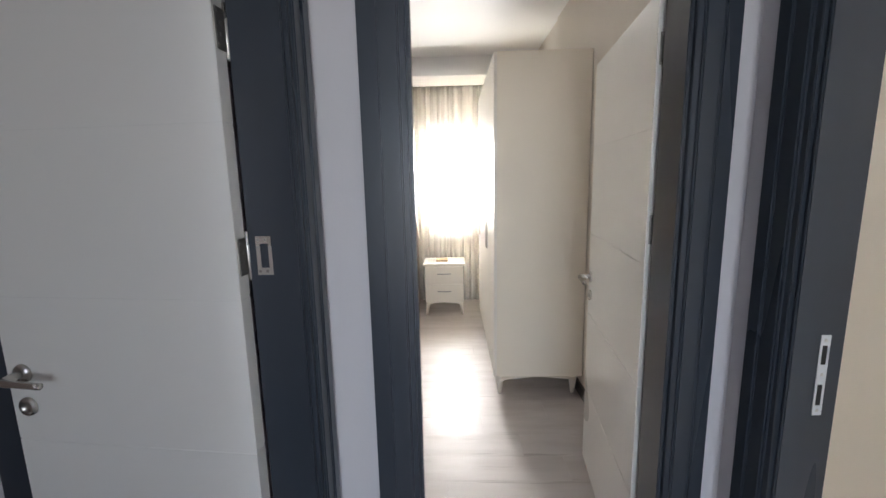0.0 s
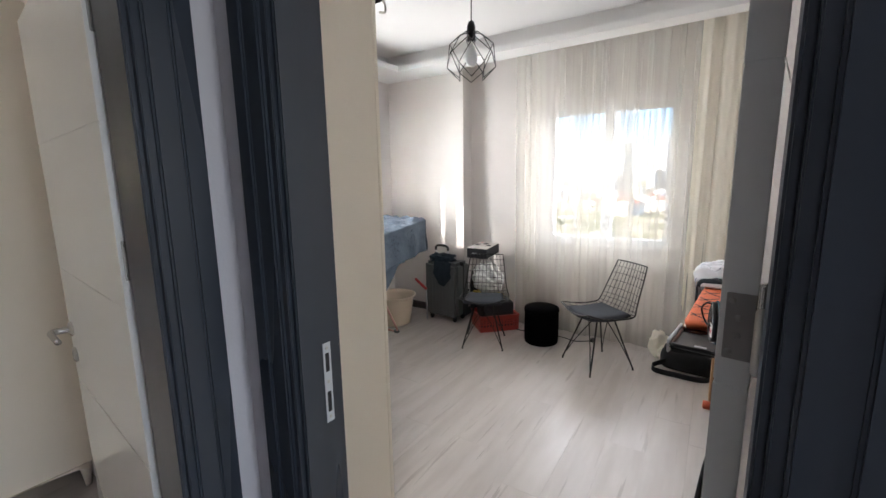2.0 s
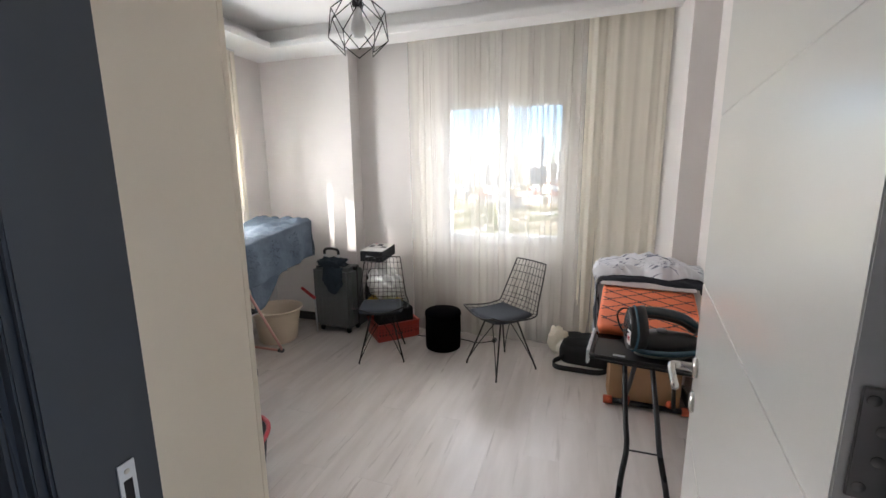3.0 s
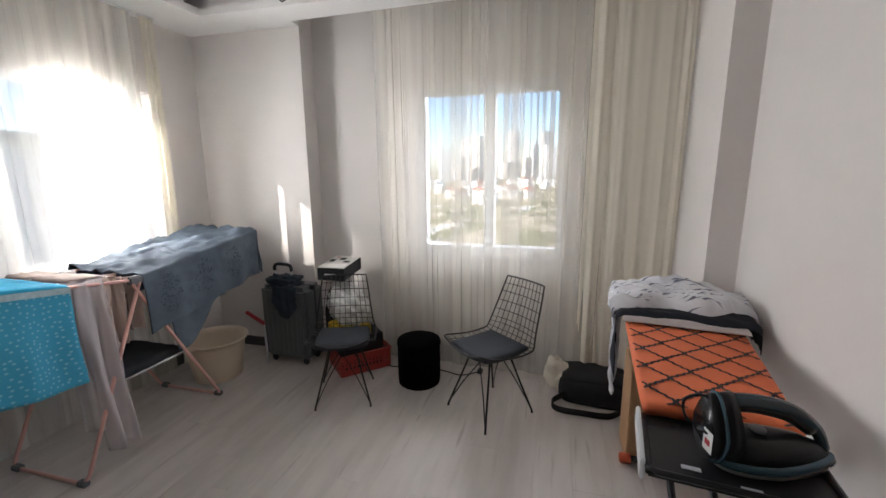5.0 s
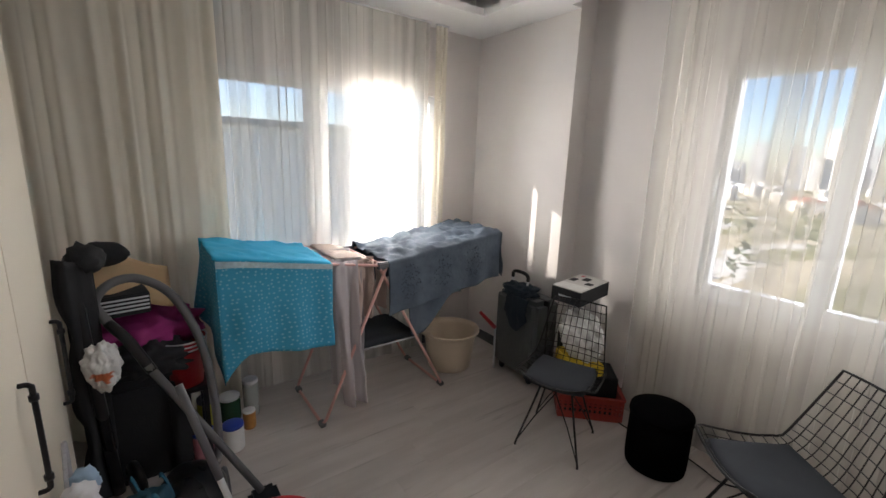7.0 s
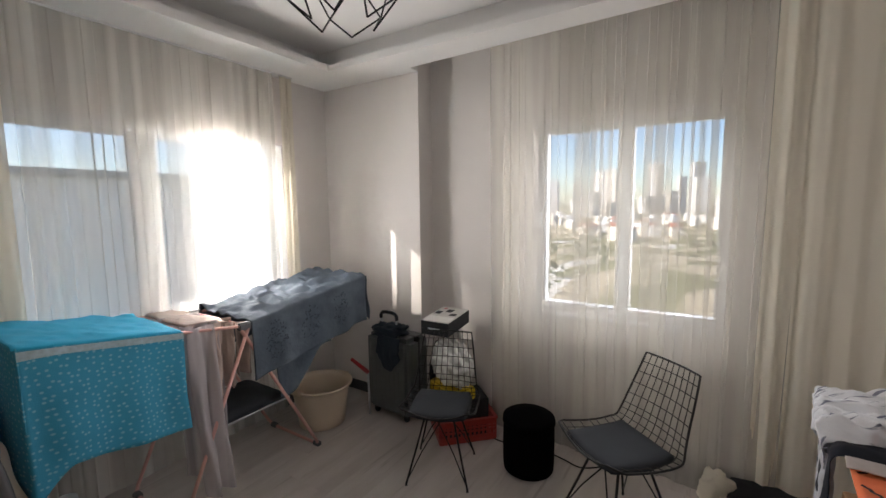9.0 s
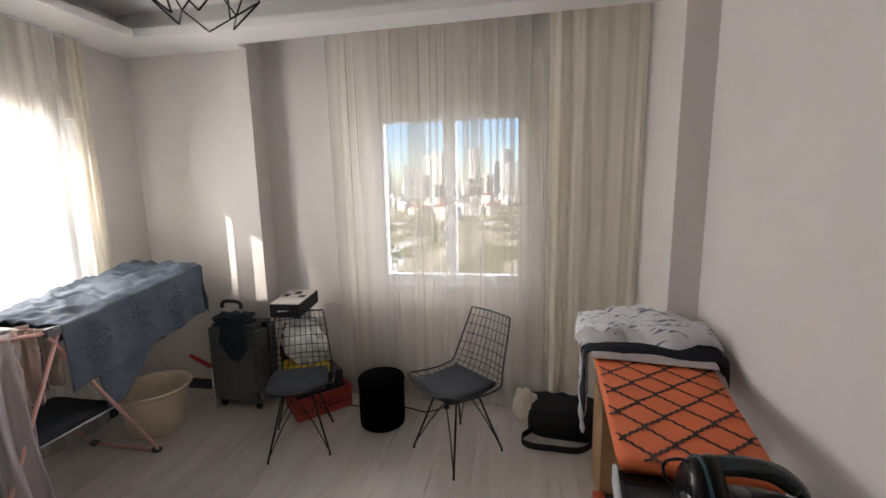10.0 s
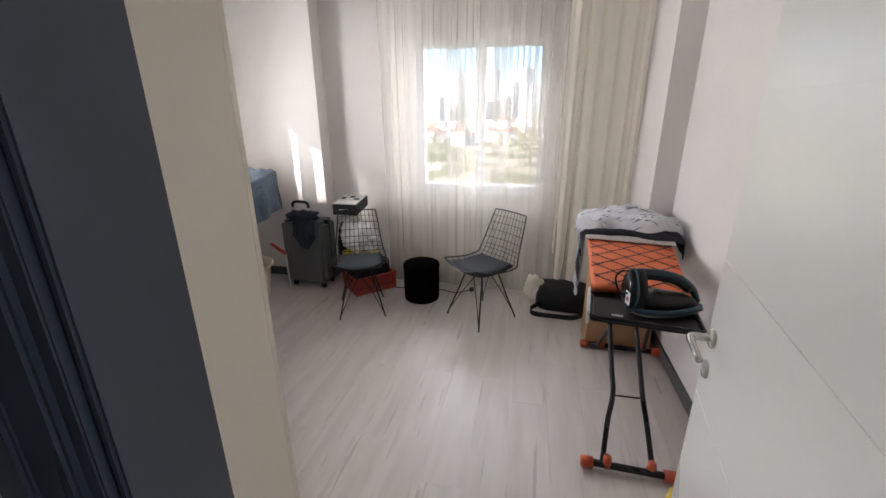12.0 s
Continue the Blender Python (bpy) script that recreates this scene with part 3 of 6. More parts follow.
# ---- windows ----
def window(name, along, at, lo, hi, z0, z1, posts, label, outward):
    """White PVC window: outer frame, posts between sashes, each pane in its own bead."""
    root = thing(name, label, "window", kind="structure")

    def row(a0, a1, b0, b1, c0, c1):
        b0, b1 = sorted((at + outward * b0, at + outward * b1))
        return (a0, a1, b0, b1, c0, c1) if along == "x" else (b0, b1, a0, a1, c0, c1)
    f = 0.055
    part("window_frame", boxes(row(lo, hi, 0.05, 0.12, z0, z0 + f), row(lo, hi, 0.05, 0.12, z1 - f, z1), row(lo, lo + f, 0.05, 0.12, z0 + f, z1 - f), row(hi - f, hi, 0.05, 0.12, z0 + f, z1 - f), bevel=0.004), PVC, root)
    edges = [lo + f] + [c for p in posts for c in p] + [hi - f]
    for p in posts:
        part("mullion", boxes(row(p[0], p[1], 0.045, 0.115, z0 + f, z1 - f), bevel=0.004), PVC, root)
    for a, b in zip(edges[::2], edges[1::2]):
        pane = part("pane", boxes(row(a, b, 0.078, 0.084, z0 + f, z1 - f)), GLASS, root)
        pane.visible_shadow = False
    part("window_sill", boxes(row(lo - 0.04, hi + 0.04, -0.03, 0.05, z0 - 0.03, z0 - 0.002), bevel=0.006), PVC, root)
    return root


window("window_1", "y", XWIN, *WE, ((1.090, 1.180),), "white plastic double casement window overlooking a city", 1)
part("window_handle", tube(smooth_line([(0, 0, 0), (-0.03, 0, 0), (-0.035, 0, -0.03), (-0.035, 0, -0.11)], 5), 0.009, 8), PVC, bpy.data.objects["window_1"], smooth=True).matrix_basis = pose(XWIN + 0.045, 1.665, 1.56)
window("window_2", "x", YN, *WN, ((2.668, 2.812),), "white plastic window behind the drying rack", 1)
window("window_3", "x", BYN, *WB, (), "narrow white plastic bedroom window", 1)


# ---- curtains ----
def curtain(name, p0, p1, z0, z1, pleats, depth, material, label, lean=0.0, seed=0.0, over=0.3, hem=0.0, nv=14):
    """Hanging cloth from p0 to p1 in plan, in rounded pleats that double back on themselves."""
    root = thing(name, label, "curtain")
    a, b = Vector((*p0, 0)), Vector((*p1, 0))
    d = (b - a)
    ln = d.length
    d.normalize()
    nrm = Vector((-d.y, d.x, 0))

    def f(u, v):
        q = u * pleats
        ph = math.tau * (q + 0.55 * wob(q * 0.31, seed, 0.0) + 0.20 * wob(q * 0.9, seed + 7, v * 0.12))
        amp = depth * (0.62 + 0.9 * wob(q * 0.37, seed + 4, v * 0.25)) * (0.75 + 0.35 * (1 - v))
        amp *= 0.8 + 0.4 * wob(q * 1.1, seed + 11, v * 0.3)
        s = u * ln + over * ln / pleats * math.sin(2 * ph) * 0.5 * (0.6 + 0.9 * wob(u * 9, v * 0.25, seed))
        back = 0.35 * amp * math.sin(2.3 * ph + 1.7 + 1.5 * wob(q * 0.5, seed + 2, v))
        g = a + d * s + nrm * (amp * math.sin(ph) + back + lean * (1 - v) ** 2 + 0.010 * wob(u * 7, v * 1.6, seed + 9))
        zz = z0 + (z1 - z0) * v + (hem * wob(u * 11, 3.0, seed) if v < 0.02 else 0)
        return Vector((g.x, g.y, zz))
    part("fabric", sheet(f, int(pleats * 22), nv), material, root, smooth=True)
    part("rail", boxes((-0.012, 0.012, 0, ln, 0, 0.018)), PVC, root).matrix_basis = pose(a.x, a.y, z1 - 0.004, 0, 0, math.degrees(math.atan2(-d.x, d.y)))
    return root


curtain("tulle_curtain", (4.075, 0.34), (4.13, 1.925), 0.035, 2.72, 15, 0.013, TULLE, "sheer ivory tulle curtain hanging in fine pleats before the window", over=0.72, seed=2.0, lean=-0.03, hem=0.02)
curtain("tulle_curtain", (4.03, -0.10), (4.06, 0.46), 0.03, 2.72, 5, 0.022, DRAPE, "cream drape gathered beside the sheer curtain", over=0.06, seed=5.0, lean=-0.05, hem=0.02)
curtain("tulle_curtain", (2.02, 3.455), (3.575, 3.455), 0.03, 2.60, 14, 0.014, TULLE2, "sheer ivory tulle curtain glowing before the sunny window", over=0.34, seed=8.0)
curtain("tulle_curtain", (3.627, 3.455), (3.732, 3.455), 0.03, 2.60, 2, 0.02, DRAPE, "narrow end of the tulle curtain with a slit of sun", seed=9.0)
curtain("tulle_curtain", (1.10, 3.42), (2.12, 3.42), 0.03, 2.60, 8, 0.03, DRAPE, "cream drape gathered at the wall beside the clutter", over=0.06, seed=11.0)
curtain("tulle_curtain", (-0.75, 5.15), (0.40, 5.15), 0.03, 2.70, 16, 0.035, TULLE2, "sheer ivory curtain over the bright bedroom window", seed=14.0)
curtain("tulle_curtain", (0.36, 5.17), (0.66, 5.17), 0.03, 2.70, 5, 0.04, DRAPE, "cream drape bunched beside the wardrobe", seed=17.0)


# ---- seating ----
def wire_chair(at, turn, label):
    """A wire-mesh shell on a rod base; it faces -y."""
    root = thing("wire_chair", label, "chair", at, turn, "wire chairs")
    prof = [(-0.225, 0.455), (-0.17, 0.442), (-0.05, 0.425), (0.07, 0.42), (0.155, 0.44), (0.20, 0.50), (0.235, 0.60), (0.277, 0.72), (0.310, 0.825)]
    line = smooth_line([(0, y, z) for y, z in prof], 6)
    n = len(line) - 1

    def shell(u, v):
        q = line[min(int(v * n), n)]
        half = 0.235 - 0.070 * max(0.0, (v - 0.45) / 0.55) - 0.05 * max(0.0, 0.12 - v) / 0.12
        s = u * 2 - 1
        curl = 0.03 * s * s * (1 - v) + 0.015 * s * s
        back = max(0.0, min(1.0, (v - 0.45) / 0.2))
        return Vector((s * half, q.y - back * curl * 1.2, q.z + (1 - back) * curl))
    part("rim", tube([shell(k / 10, 0) for k in range(11)] + [shell(1, k / 24) for k in range(1, 25)] + [shell(1 - k / 10, 1) for k in range(1, 11)] + [shell(0, 1 - k / 24) for k in range(1, 24)], 0.0055, 8, closed=True), WIRE, root, smooth=True)
    for i in range(1, 10):
        part("long_wire", tube([shell(i / 10, k / 24) for k in range(25)], 0.0025, 5), WIRE, root, smooth=True)
    for j in range(1, 17):
        part("cross_wire", tube([shell(k / 8, j / 17) + Vector((0, 0, 0.003)) for k in range(9)], 0.0025, 5), WIRE, root, smooth=True)
    for sx in (-1, 1):
        for sy in (-1, 1):
            foot = Vector((sx * 0.19, sy * 0.195, 0.006))
            top = Vector((sx * 0.085, sy * 0.075, 0.418))
            part("leg", tube([foot, foot + Vector((0, 0, 0.012)), foot.lerp(top, 0.5), top], [0.0085, 0.0065, 0.0065, 0.0065], 8), WIRE, root, smooth=True)
            part("strut", tube([foot + Vector((0, 0, 0.02)) , Vector((sx * 0.10, sy * 0.14, 0.2)), Vector((-sx * 0.03, sy * 0.07, 0.405))], 0.004, 6), WIRE, root, smooth=True)
    part("base_ring", tube([Vector((0.085 * math.cos(a) * 1.3, 0.075 * math.sin(a) * 1.3, 0.412)) for a in (k * math.tau / 20 for k in range(20))], 0.006, 8, closed=True), WIRE, root, smooth=True)

    def pad(u, v):
        a, b = u * 2 - 1, v * 2 - 1
        r = max(abs(a), abs(b))
        k = 1 - 0.10 * (a * a) * (b * b)
        edge = max(0.0, 1 - r ** 6)
        return Vector((a * 0.195 * k, -0.015 + b * 0.195 * k, 0.436 + 0.030 * edge ** 0.5 - 0.006 * math.cos(a * 2) + 0.012 * b * b))
    part("cushion", sheet(pad, 18, 18, 0.014), CUSHION, root, "thin charcoal seat pad", True)
    return root


wire_chair((3.628, 1.003, 0), -131, "black wire-mesh chair with a charcoal seat pad before the curtain")
ca = wire_chair((3.566, 2.003, 0), -68, "black wire-mesh chair with charcoal pad carrying a box on its back")

ca.scale = (0.94, 0.94, 0.96)

# pouf
pf = thing("pouf", "round black velvet pouf on the floor", "pouf", (3.872, 1.562, 0))
part("body", lathe([(0.143, 0), (0.151, 0.006), (0.155, 0.04), (0.156, 0.16), (0.154, 0.285), (0.151, 0.300)], 40), VELVET, pf, smooth=True)
part("lid", lathe([(0.151, 0.302), (0.158, 0.307), (0.159, 0.320), (0.156, 0.331), (0.146, 0.338), (0.07, 0.342), (0.0, 0.343)], 40), VELVET, pf, "flat padded velvet lid", True)
part("piping", tube([(0.157 * math.cos(a), 0.157 * math.sin(a), 0.304) for a in (k * math.tau / 40 for k in range(40))], 0.0035, 6, closed=True), VELVET, pf, smooth=True)

# ---- suitcase ----
sc = thing("suitcase", "charcoal hard-shell suitcase with raised pull handle", "suitcase", (3.985, 2.675, 0), -93)
w, d, z0, z1 = 0.43, 0.26, 0.055, 0.65
part("shell", box(-w / 2, w / 2, -d / 2, d / 2, z0, z1, 0.035), GREYSHELL, sc, smooth=False)
for i in range(7):
    x = -w / 2 + 0.065 + i * 0.045
    part("rib", box(x - 0.009, x + 0.009, -d / 2 - 0.003, -d / 2 + 0.01, z0 + 0.05, z1 - 0.05, 0.004), GREYSHELL, sc)
part("zip_band", box(-w / 2 - 0.003, w / 2 + 0.003, -0.012, 0.012, z0 - 0.002, z1 + 0.003, 0.004), BLACK, sc)
for sx in (-1, 1):
    for sy in (-1, 1):
        wh = part("wheel_fork", box(sx * 0.15 - 0.02, sx * 0.15 + 0.02, sy * 0.075 - 0.018, sy * 0.075 + 0.018, 0.03, 0.06, 0.006), BLACK, sc)
        tyre = part("wheel", lathe([(0.012, -0.011), (0.024, -0.009), (0.026, 0), (0.024, 0.009), (0.012, 0.011)], 16), BLACK, wh, smooth=True)
        tyre.matrix_basis = pose(sx * 0.15, sy * 0.075, 0.026, 90, 0, 0)
    part("pull_rod", tube([(sx * 0.075, -0.085, z1 - 0.02), (sx * 0.075, -0.085, 0.775)], 0.008, 8), LIGHTGREY, sc, smooth=True)
part("pull_grip", tube(smooth_line([(-0.078, -0.085, 0.775), (-0.076, -0.085, 0.806), (-0.045, -0.085, 0.825), (0.045, -0.085, 0.825), (0.076, -0.085, 0.806), (0.078, -0.085, 0.775)], 6), 0.013, 10), BLACK, sc, "black moulded grip", True)
part("carry_handle", tube(smooth_line([(-0.07, -0.03, z1 - 0.002), (-0.06, -0.03, z1 + 0.025), (0.06, -0.03, z1 + 0.025), (0.07, -0.03, z1 - 0.002)], 6), 0.009, 8), BLACK, sc, smooth=True)
solo("jacket", sheet(lambda u, v: Vector((3.85 - 0.025 - 0.018 * math.sin(v * 3) + 0.010 * wob(u * 6, v * 4, 5), 2.53 + 0.20 * u + 0.02 * wob(v * 5, u * 3, 2), 0.665 - (0.16 + 0.10 * math.sin(u * 3.1)) * v)), 24, 18, 0.012), DARKBLUE, "dark blue jacket hanging over the suitcase", "clothes", smooth=True)
solo("scarf", blob(0.10, 0.13, 0.05, (3.91, 2.68, 0.69), 0.5, 3.2, 3.0, flat=0.653), DARKBLUE, "crumpled dark blue cloth lying on the suitcase", "cloth", smooth=True)
solo("rucksack", blob(0.06, 0.06, 0.29, (4.13, 2.40, 0.29), 0.16, 2.2, 8.0, flat=0.0), BLACKMATT, "black rucksack squeezed between suitcase and crate", "bag", smooth=True)

# ---- crate, bag and box round the loaded chair ----
cr = thing("crate", "red plastic crate with perforated sides under the chair", "crate", (4.01, 2.11, 0), -45)
W, D, CH = 0.20, 0.15, 0.165
part("base", box(-W, W, -D, D, 0.0, 0.012, 0.003), CRATERED, cr)
for nm, along, c in (("side", "x", -D), ("side", "x", D), ("end", "y", -W), ("end", "y", W)):
    L = W if along == "x" else D
    bm = bmesh.new()

    def put(a0, a1, z0, z1, t=0.004):
        if along == "x":
            box(a0, a1, c - t, c + t, z0, z1, 0.0, bm)
        else:
            box(c - t, c + t, a0, a1, z0, z1, 0.0, bm)
    put(-L, L, 0.012, 0.05)
    put(-L, L, CH - 0.045, CH)
    put(-L, L, CH - 0.014, CH, 0.012)
    k = 13 if along == "x" else 9
    for i in range(k + 1):
        a = -L + i * 2 * L / k
        put(max(a - 0.007, -L), min(a + 0.007, L), 0.05, CH - 0.045)
    for zz in (0.075, 0.10):
        put(-L, L, zz, zz + 0.012, 0.003)
    part(nm, bm, CRATERED, cr)
solo("packaging_box", box(-0.155, 0.16, -0.115, 0.12, 0.014, 0.285, 0.006, m=pose(4.01, 2.11, 0, 0, 0, -45)), BLACKMATT, "dark packed goods standing in the red crate", "box")
bg = thing("plastic_bag", "white plastic bag bulging over a yellow packet behind the chair back", "bag", (3.955, 2.16, 0.29), -26)
part("sack", blob(0.10, 0.20, 0.165, (0.0, 0.01, 0.225), 0.22, 3.4, 4.0, 5, flat=0.075), BAGWHITE, bg, smooth=True)
part("packet", box(-0.10, 0.10, -0.15, 0.15, 0.0, 0.085, 0.012), YELLOW, bg, "yellow packet")
bx = thing("carton", "flat black and white carton lying on the chair back", "box")
bx.matrix_basis = pose(4.015, 2.245, 0.745, 0, 0, 6) @ pose(0, 0, 0, 1.0, -2.0, 0)
part("tray", box(-0.18, 0.18, -0.105, 0.105, 0.0, 0.095, 0.002), BLACKMATT, bx)
part("lid", box(-0.178, 0.178, -0.103, 0.103, 0.0955, 0.0995, 0.001), mat("grey_white_print", (0.55, 0.53, 0.50), 0.5, var=0.12, scale=14), bx, "printed pale lid")
part("print_panel", box(-0.17, -0.06, -0.095, 0.095, 0.0999, 0.1005), mat("pale_print", (0.70, 0.69, 0.66), 0.5, var=0.1, scale=20), bx, "pale printed panel")
for x0, x1, y0, y1 in ((-0.02, 0.03, -0.13, -0.05), (0.05, 0.12, -0.03, 0.05), (-0.01, 0.06, 0.08, 0.15)):
    part("print_picture", box(x0, x1, y0 * 0.6, y1 * 0.6, 0.0999, 0.1006), BLACKMATT, bx)
part("print_mark", box(0.12, 0.15, 0.05, 0.075, 0.0999, 0.1006), RED, bx, "small red mark")
part("print_bar", box(-0.1818, -0.1802, -0.04, 0.05, 0.04, 0.052), LIGHTGREY, bx)

# ---- cream tub and hand tool behind it ----
tb = thing("washtub", "cream plastic laundry tub on the floor", "tub", (3.588, 3.095, 0))
part("bowl", lathe([(0.0, 0.004), (0.155, 0.0), (0.165, 0.006), (0.185, 0.14), (0.205, 0.27), (0.224, 0.30), (0.232, 0.303), (0.232, 0.312), (0.22, 0.314), (0.2, 0.275), (0.18, 0.14), (0.158, 0.016), (0.0, 0.014)], 48), TUBCREAM, tb, smooth=True)
for s in (-1, 1):
    part("grip", box(s * 0.215 - 0.03, s * 0.215 + 0.03, -0.05, 0.05, 0.298, 0.31, 0.006), TUBCREAM, tb)
hd = thing("hand_duster", "red-handled duster leaning beside the tub", "duster", (3.80, 2.90, 0.0))
part("handle", tube([(0.05, -0.04, 0.34), (-0.06, 0.02, 0.47)], [0.017, 0.013], 10), RED, hd, "red plastic grip", True)
part("stick", tube([(0.055, -0.045, 0.0), (0.05, -0.04, 0.345)], 0.008, 8), LIGHTGREY, hd, smooth=True)

# ---- drying rack ----
rk = thing("drying_rack", "rose-coloured winged drying rack with laundry hung over it", "drying rack")
Y0, Y1, XS, ZSP = 2.853, 3.375, 2.862, 0.965
WL, WR, ZL, ZR = 1.965, 3.835, 1.100, 1.095
for xb, s in ((2.462, -1), (3.345, 1)):
    part("leg_frame", tube([(XS - s * 0.03, Y0, ZSP + 0.0), (xb - s * 0.02, Y0, 0.05), (xb, Y0 + 0.015, 0.014), (xb, Y0 + 0.05, 0.012), (xb, Y1 - 0.05, 0.012), (xb, Y1 - 0.015, 0.014), (xb - s * 0.02, Y1, 0.05), (XS - s * 0.03, Y1, ZSP + 0.0)], 0.010, 10), PINK, rk, "rose-coloured bent tube", True)
    for y in (Y0 + 0.03, Y1 - 0.03):
        part("foot_cap", box(xb - 0.018, xb + 0.018, y - 0.035, y + 0.02, 0.0, 0.03, 0.006), GREYPLASTIC, rk)
for name, xe, ze in (("wing", WL, ZL), ("wing", WR, ZR)):
    s = 1 if xe > XS else -1
    wing = part(name, tube([(XS, Y0, ZSP), (xe - s * 0.03, Y0, ze - 0.005), (xe, Y0 + 0.03, ze), (xe, Y1 - 0.03, ze), (xe - s * 0.03, Y1, ze - 0.005), (XS, Y1, ZSP)], 0.0085, 8), PINK, rk, smooth=True)
    for k in range(1, 9):
        t = k / 9
        part("rail", tube([(XS + (xe - XS) * t, Y0, ZSP + (ze - ZSP) * t), (XS + (xe - XS) * t, Y1, ZSP + (ze - ZSP) * t)], 0.004, 6), PINK, wing, smooth=True)
part("spine", tube([(XS, Y0 - 0.012, ZSP), (XS, Y1 + 0.012, ZSP)], 0.011, 10), PINK, rk, smooth=True)
for y in (Y0, Y1):
    part("joint", box(XS - 0.04, XS + 0.04, y - 0.016, y + 0.016, ZSP - 0.022, ZSP + 0.022, 0.008), GREYPLASTIC, rk)

SHZ = 0.425
part("shelf_rim", tube([(2.68, Y0 + 0.03, SHZ), (3.15, Y0 + 0.03, SHZ), (3.15, Y1 - 0.03, SHZ), (2.68, Y1 - 0.03, SHZ)], 0.006, 8, closed=True), LIGHTGREY, rk, "pale lower shelf rim", True)
for k in range(1, 10):
    part("shelf_wire", tube([(2.68 + 0.047 * k, Y0 + 0.03, SHZ), (2.68 + 0.047 * k, Y1 - 0.03, SHZ)], 0.003, 6), LIGHTGREY, rk)
solo("seat_pad", sheet(lambda u, v: Vector((2.67 + 0.48 * u, 2.89 + 0.42 * v, SHZ + 0.006 + 0.045 * (1 - (2 * u - 1) ** 6) ** 0.5 * (1 - (2 * v - 1) ** 6) ** 0.5 + 0.006 * wob(u * 5, v * 5, 2))), 24, 20, 0.012), CUSHION, "dark grey pad lying on the rack's lower shelf", "cushion", smooth=True)


def draped(x0, x1, front, back, lift, seed, rag=0.05, slope=0.0, tail=0.0, crumple=1.0):
    """Cloth over the rack between x0 and x1: u along the rack, v from the front hem over the top to the back hem."""
    def top(x):
        return ZSP + ((ZL - ZSP) * (XS - x) / (XS - WL) if x < XS else (ZR - ZSP) * (x - XS) / (WR - XS))
    depth = Y1 - Y0
    total = front + depth + back

    def f(u, v):
        x = x0 + (x1 - x0) * u
        s = v * total
        if s < front:
            y, z = Y0 - 0.016, top(x) + lift - (front - s)
            hang = (front - s)
            y += 0.045 * wob(x * 6, seed, z * 1.2) * min(1, hang * 3) - 0.02 * hang
            z += (rag * wob(x * 2.2, seed + 5, 0) - slope * (0.6 - u)) * min(1, hang * 2.5)
            z -= tail * max(0.0, 1 - u / 0.22) ** 1.3 * hang / front
            x += 0.02 * wob(x * 5, z * 4, seed) * min(1, hang * 3) * min(1, u * 8)
        elif s < front + depth:
            y = Y0 - 0.016 + (s - front) * (depth + 0.032) / depth
            z = top(x) + lift + crumple * (0.016 * abs(wob(x * 9, y * 7, seed)) + 0.020 * max(0.0, 0.35 - abs(wob(x * 5 + y * 4, y * 5, seed + 3))) + 0.006 * wob(x * 24, y * 15, seed)) * min(1.0, (s - front) * 20)
        else:
            h = s - front - depth
            y, z = Y1 + 0.016 + 0.02 * wob(x * 7, seed + 2, h * 2), top(x) + lift - h
        return Vector((x, y, z))
    return f


bl = thing("towel", "turquoise cotton cover with white printed motifs over the rack", "towel")
part("hanging_side", sheet(lambda u, v: draped(1.955, 2.535, 0.50, 0.25, 0.014, 3.0, slope=0.06, tail=0.13)(u, v * 0.50 / 1.29), 40, 26, 0.004), TEALPRINT, bl, "turquoise cloth printed with small white motifs", True)
part("top_side", sheet(lambda u, v: draped(1.945, 2.53, 0.50, 0.25, 0.0145, 3.0)(u, (0.50 + v * 0.79) / 1.29), 40, 40, 0.004), TEAL, bl, "plain turquoise cloth", True)


def side_fall(u, v):
    hang = (0.66 - 0.30 * u ** 0.7) * v
    return Vector((1.955 - 0.05 * v * u - 0.03 * v * math.sin(u * 9) * u, 2.836 - 0.013 * v + 0.50 * u, 1.115 - hang + 0.01 * wob(u * 6, v * 3, 2)))


part("corner_fall", sheet(side_fall, 20, 18, 0.004), TEALPRINT, bl, smooth=True)
part("border_band", sheet(lambda u, v: draped(1.955, 2.535, 0.50, 0.25, 0.014, 3.0, slope=0.06, tail=0.13)(u, (0.466 + v * 0.03) / 1.29) + Vector((0, -0.004, 0)), 40, 3), mat("pale_border_print", (0.42, 0.55, 0.60), 0.9, var=0.3, scale=60), bl, "pale printed border", True)
gb = thing("bedspread", "blue-grey textured bedspread draped over the rack", "bedspread")
part("cover", sheet(draped(2.895, 3.825, 0.34, 0.3, 0.014, 9.0, 0.03, crumple=2.3), 80, 90, 0.006), BLUEGREY, gb, smooth=True)


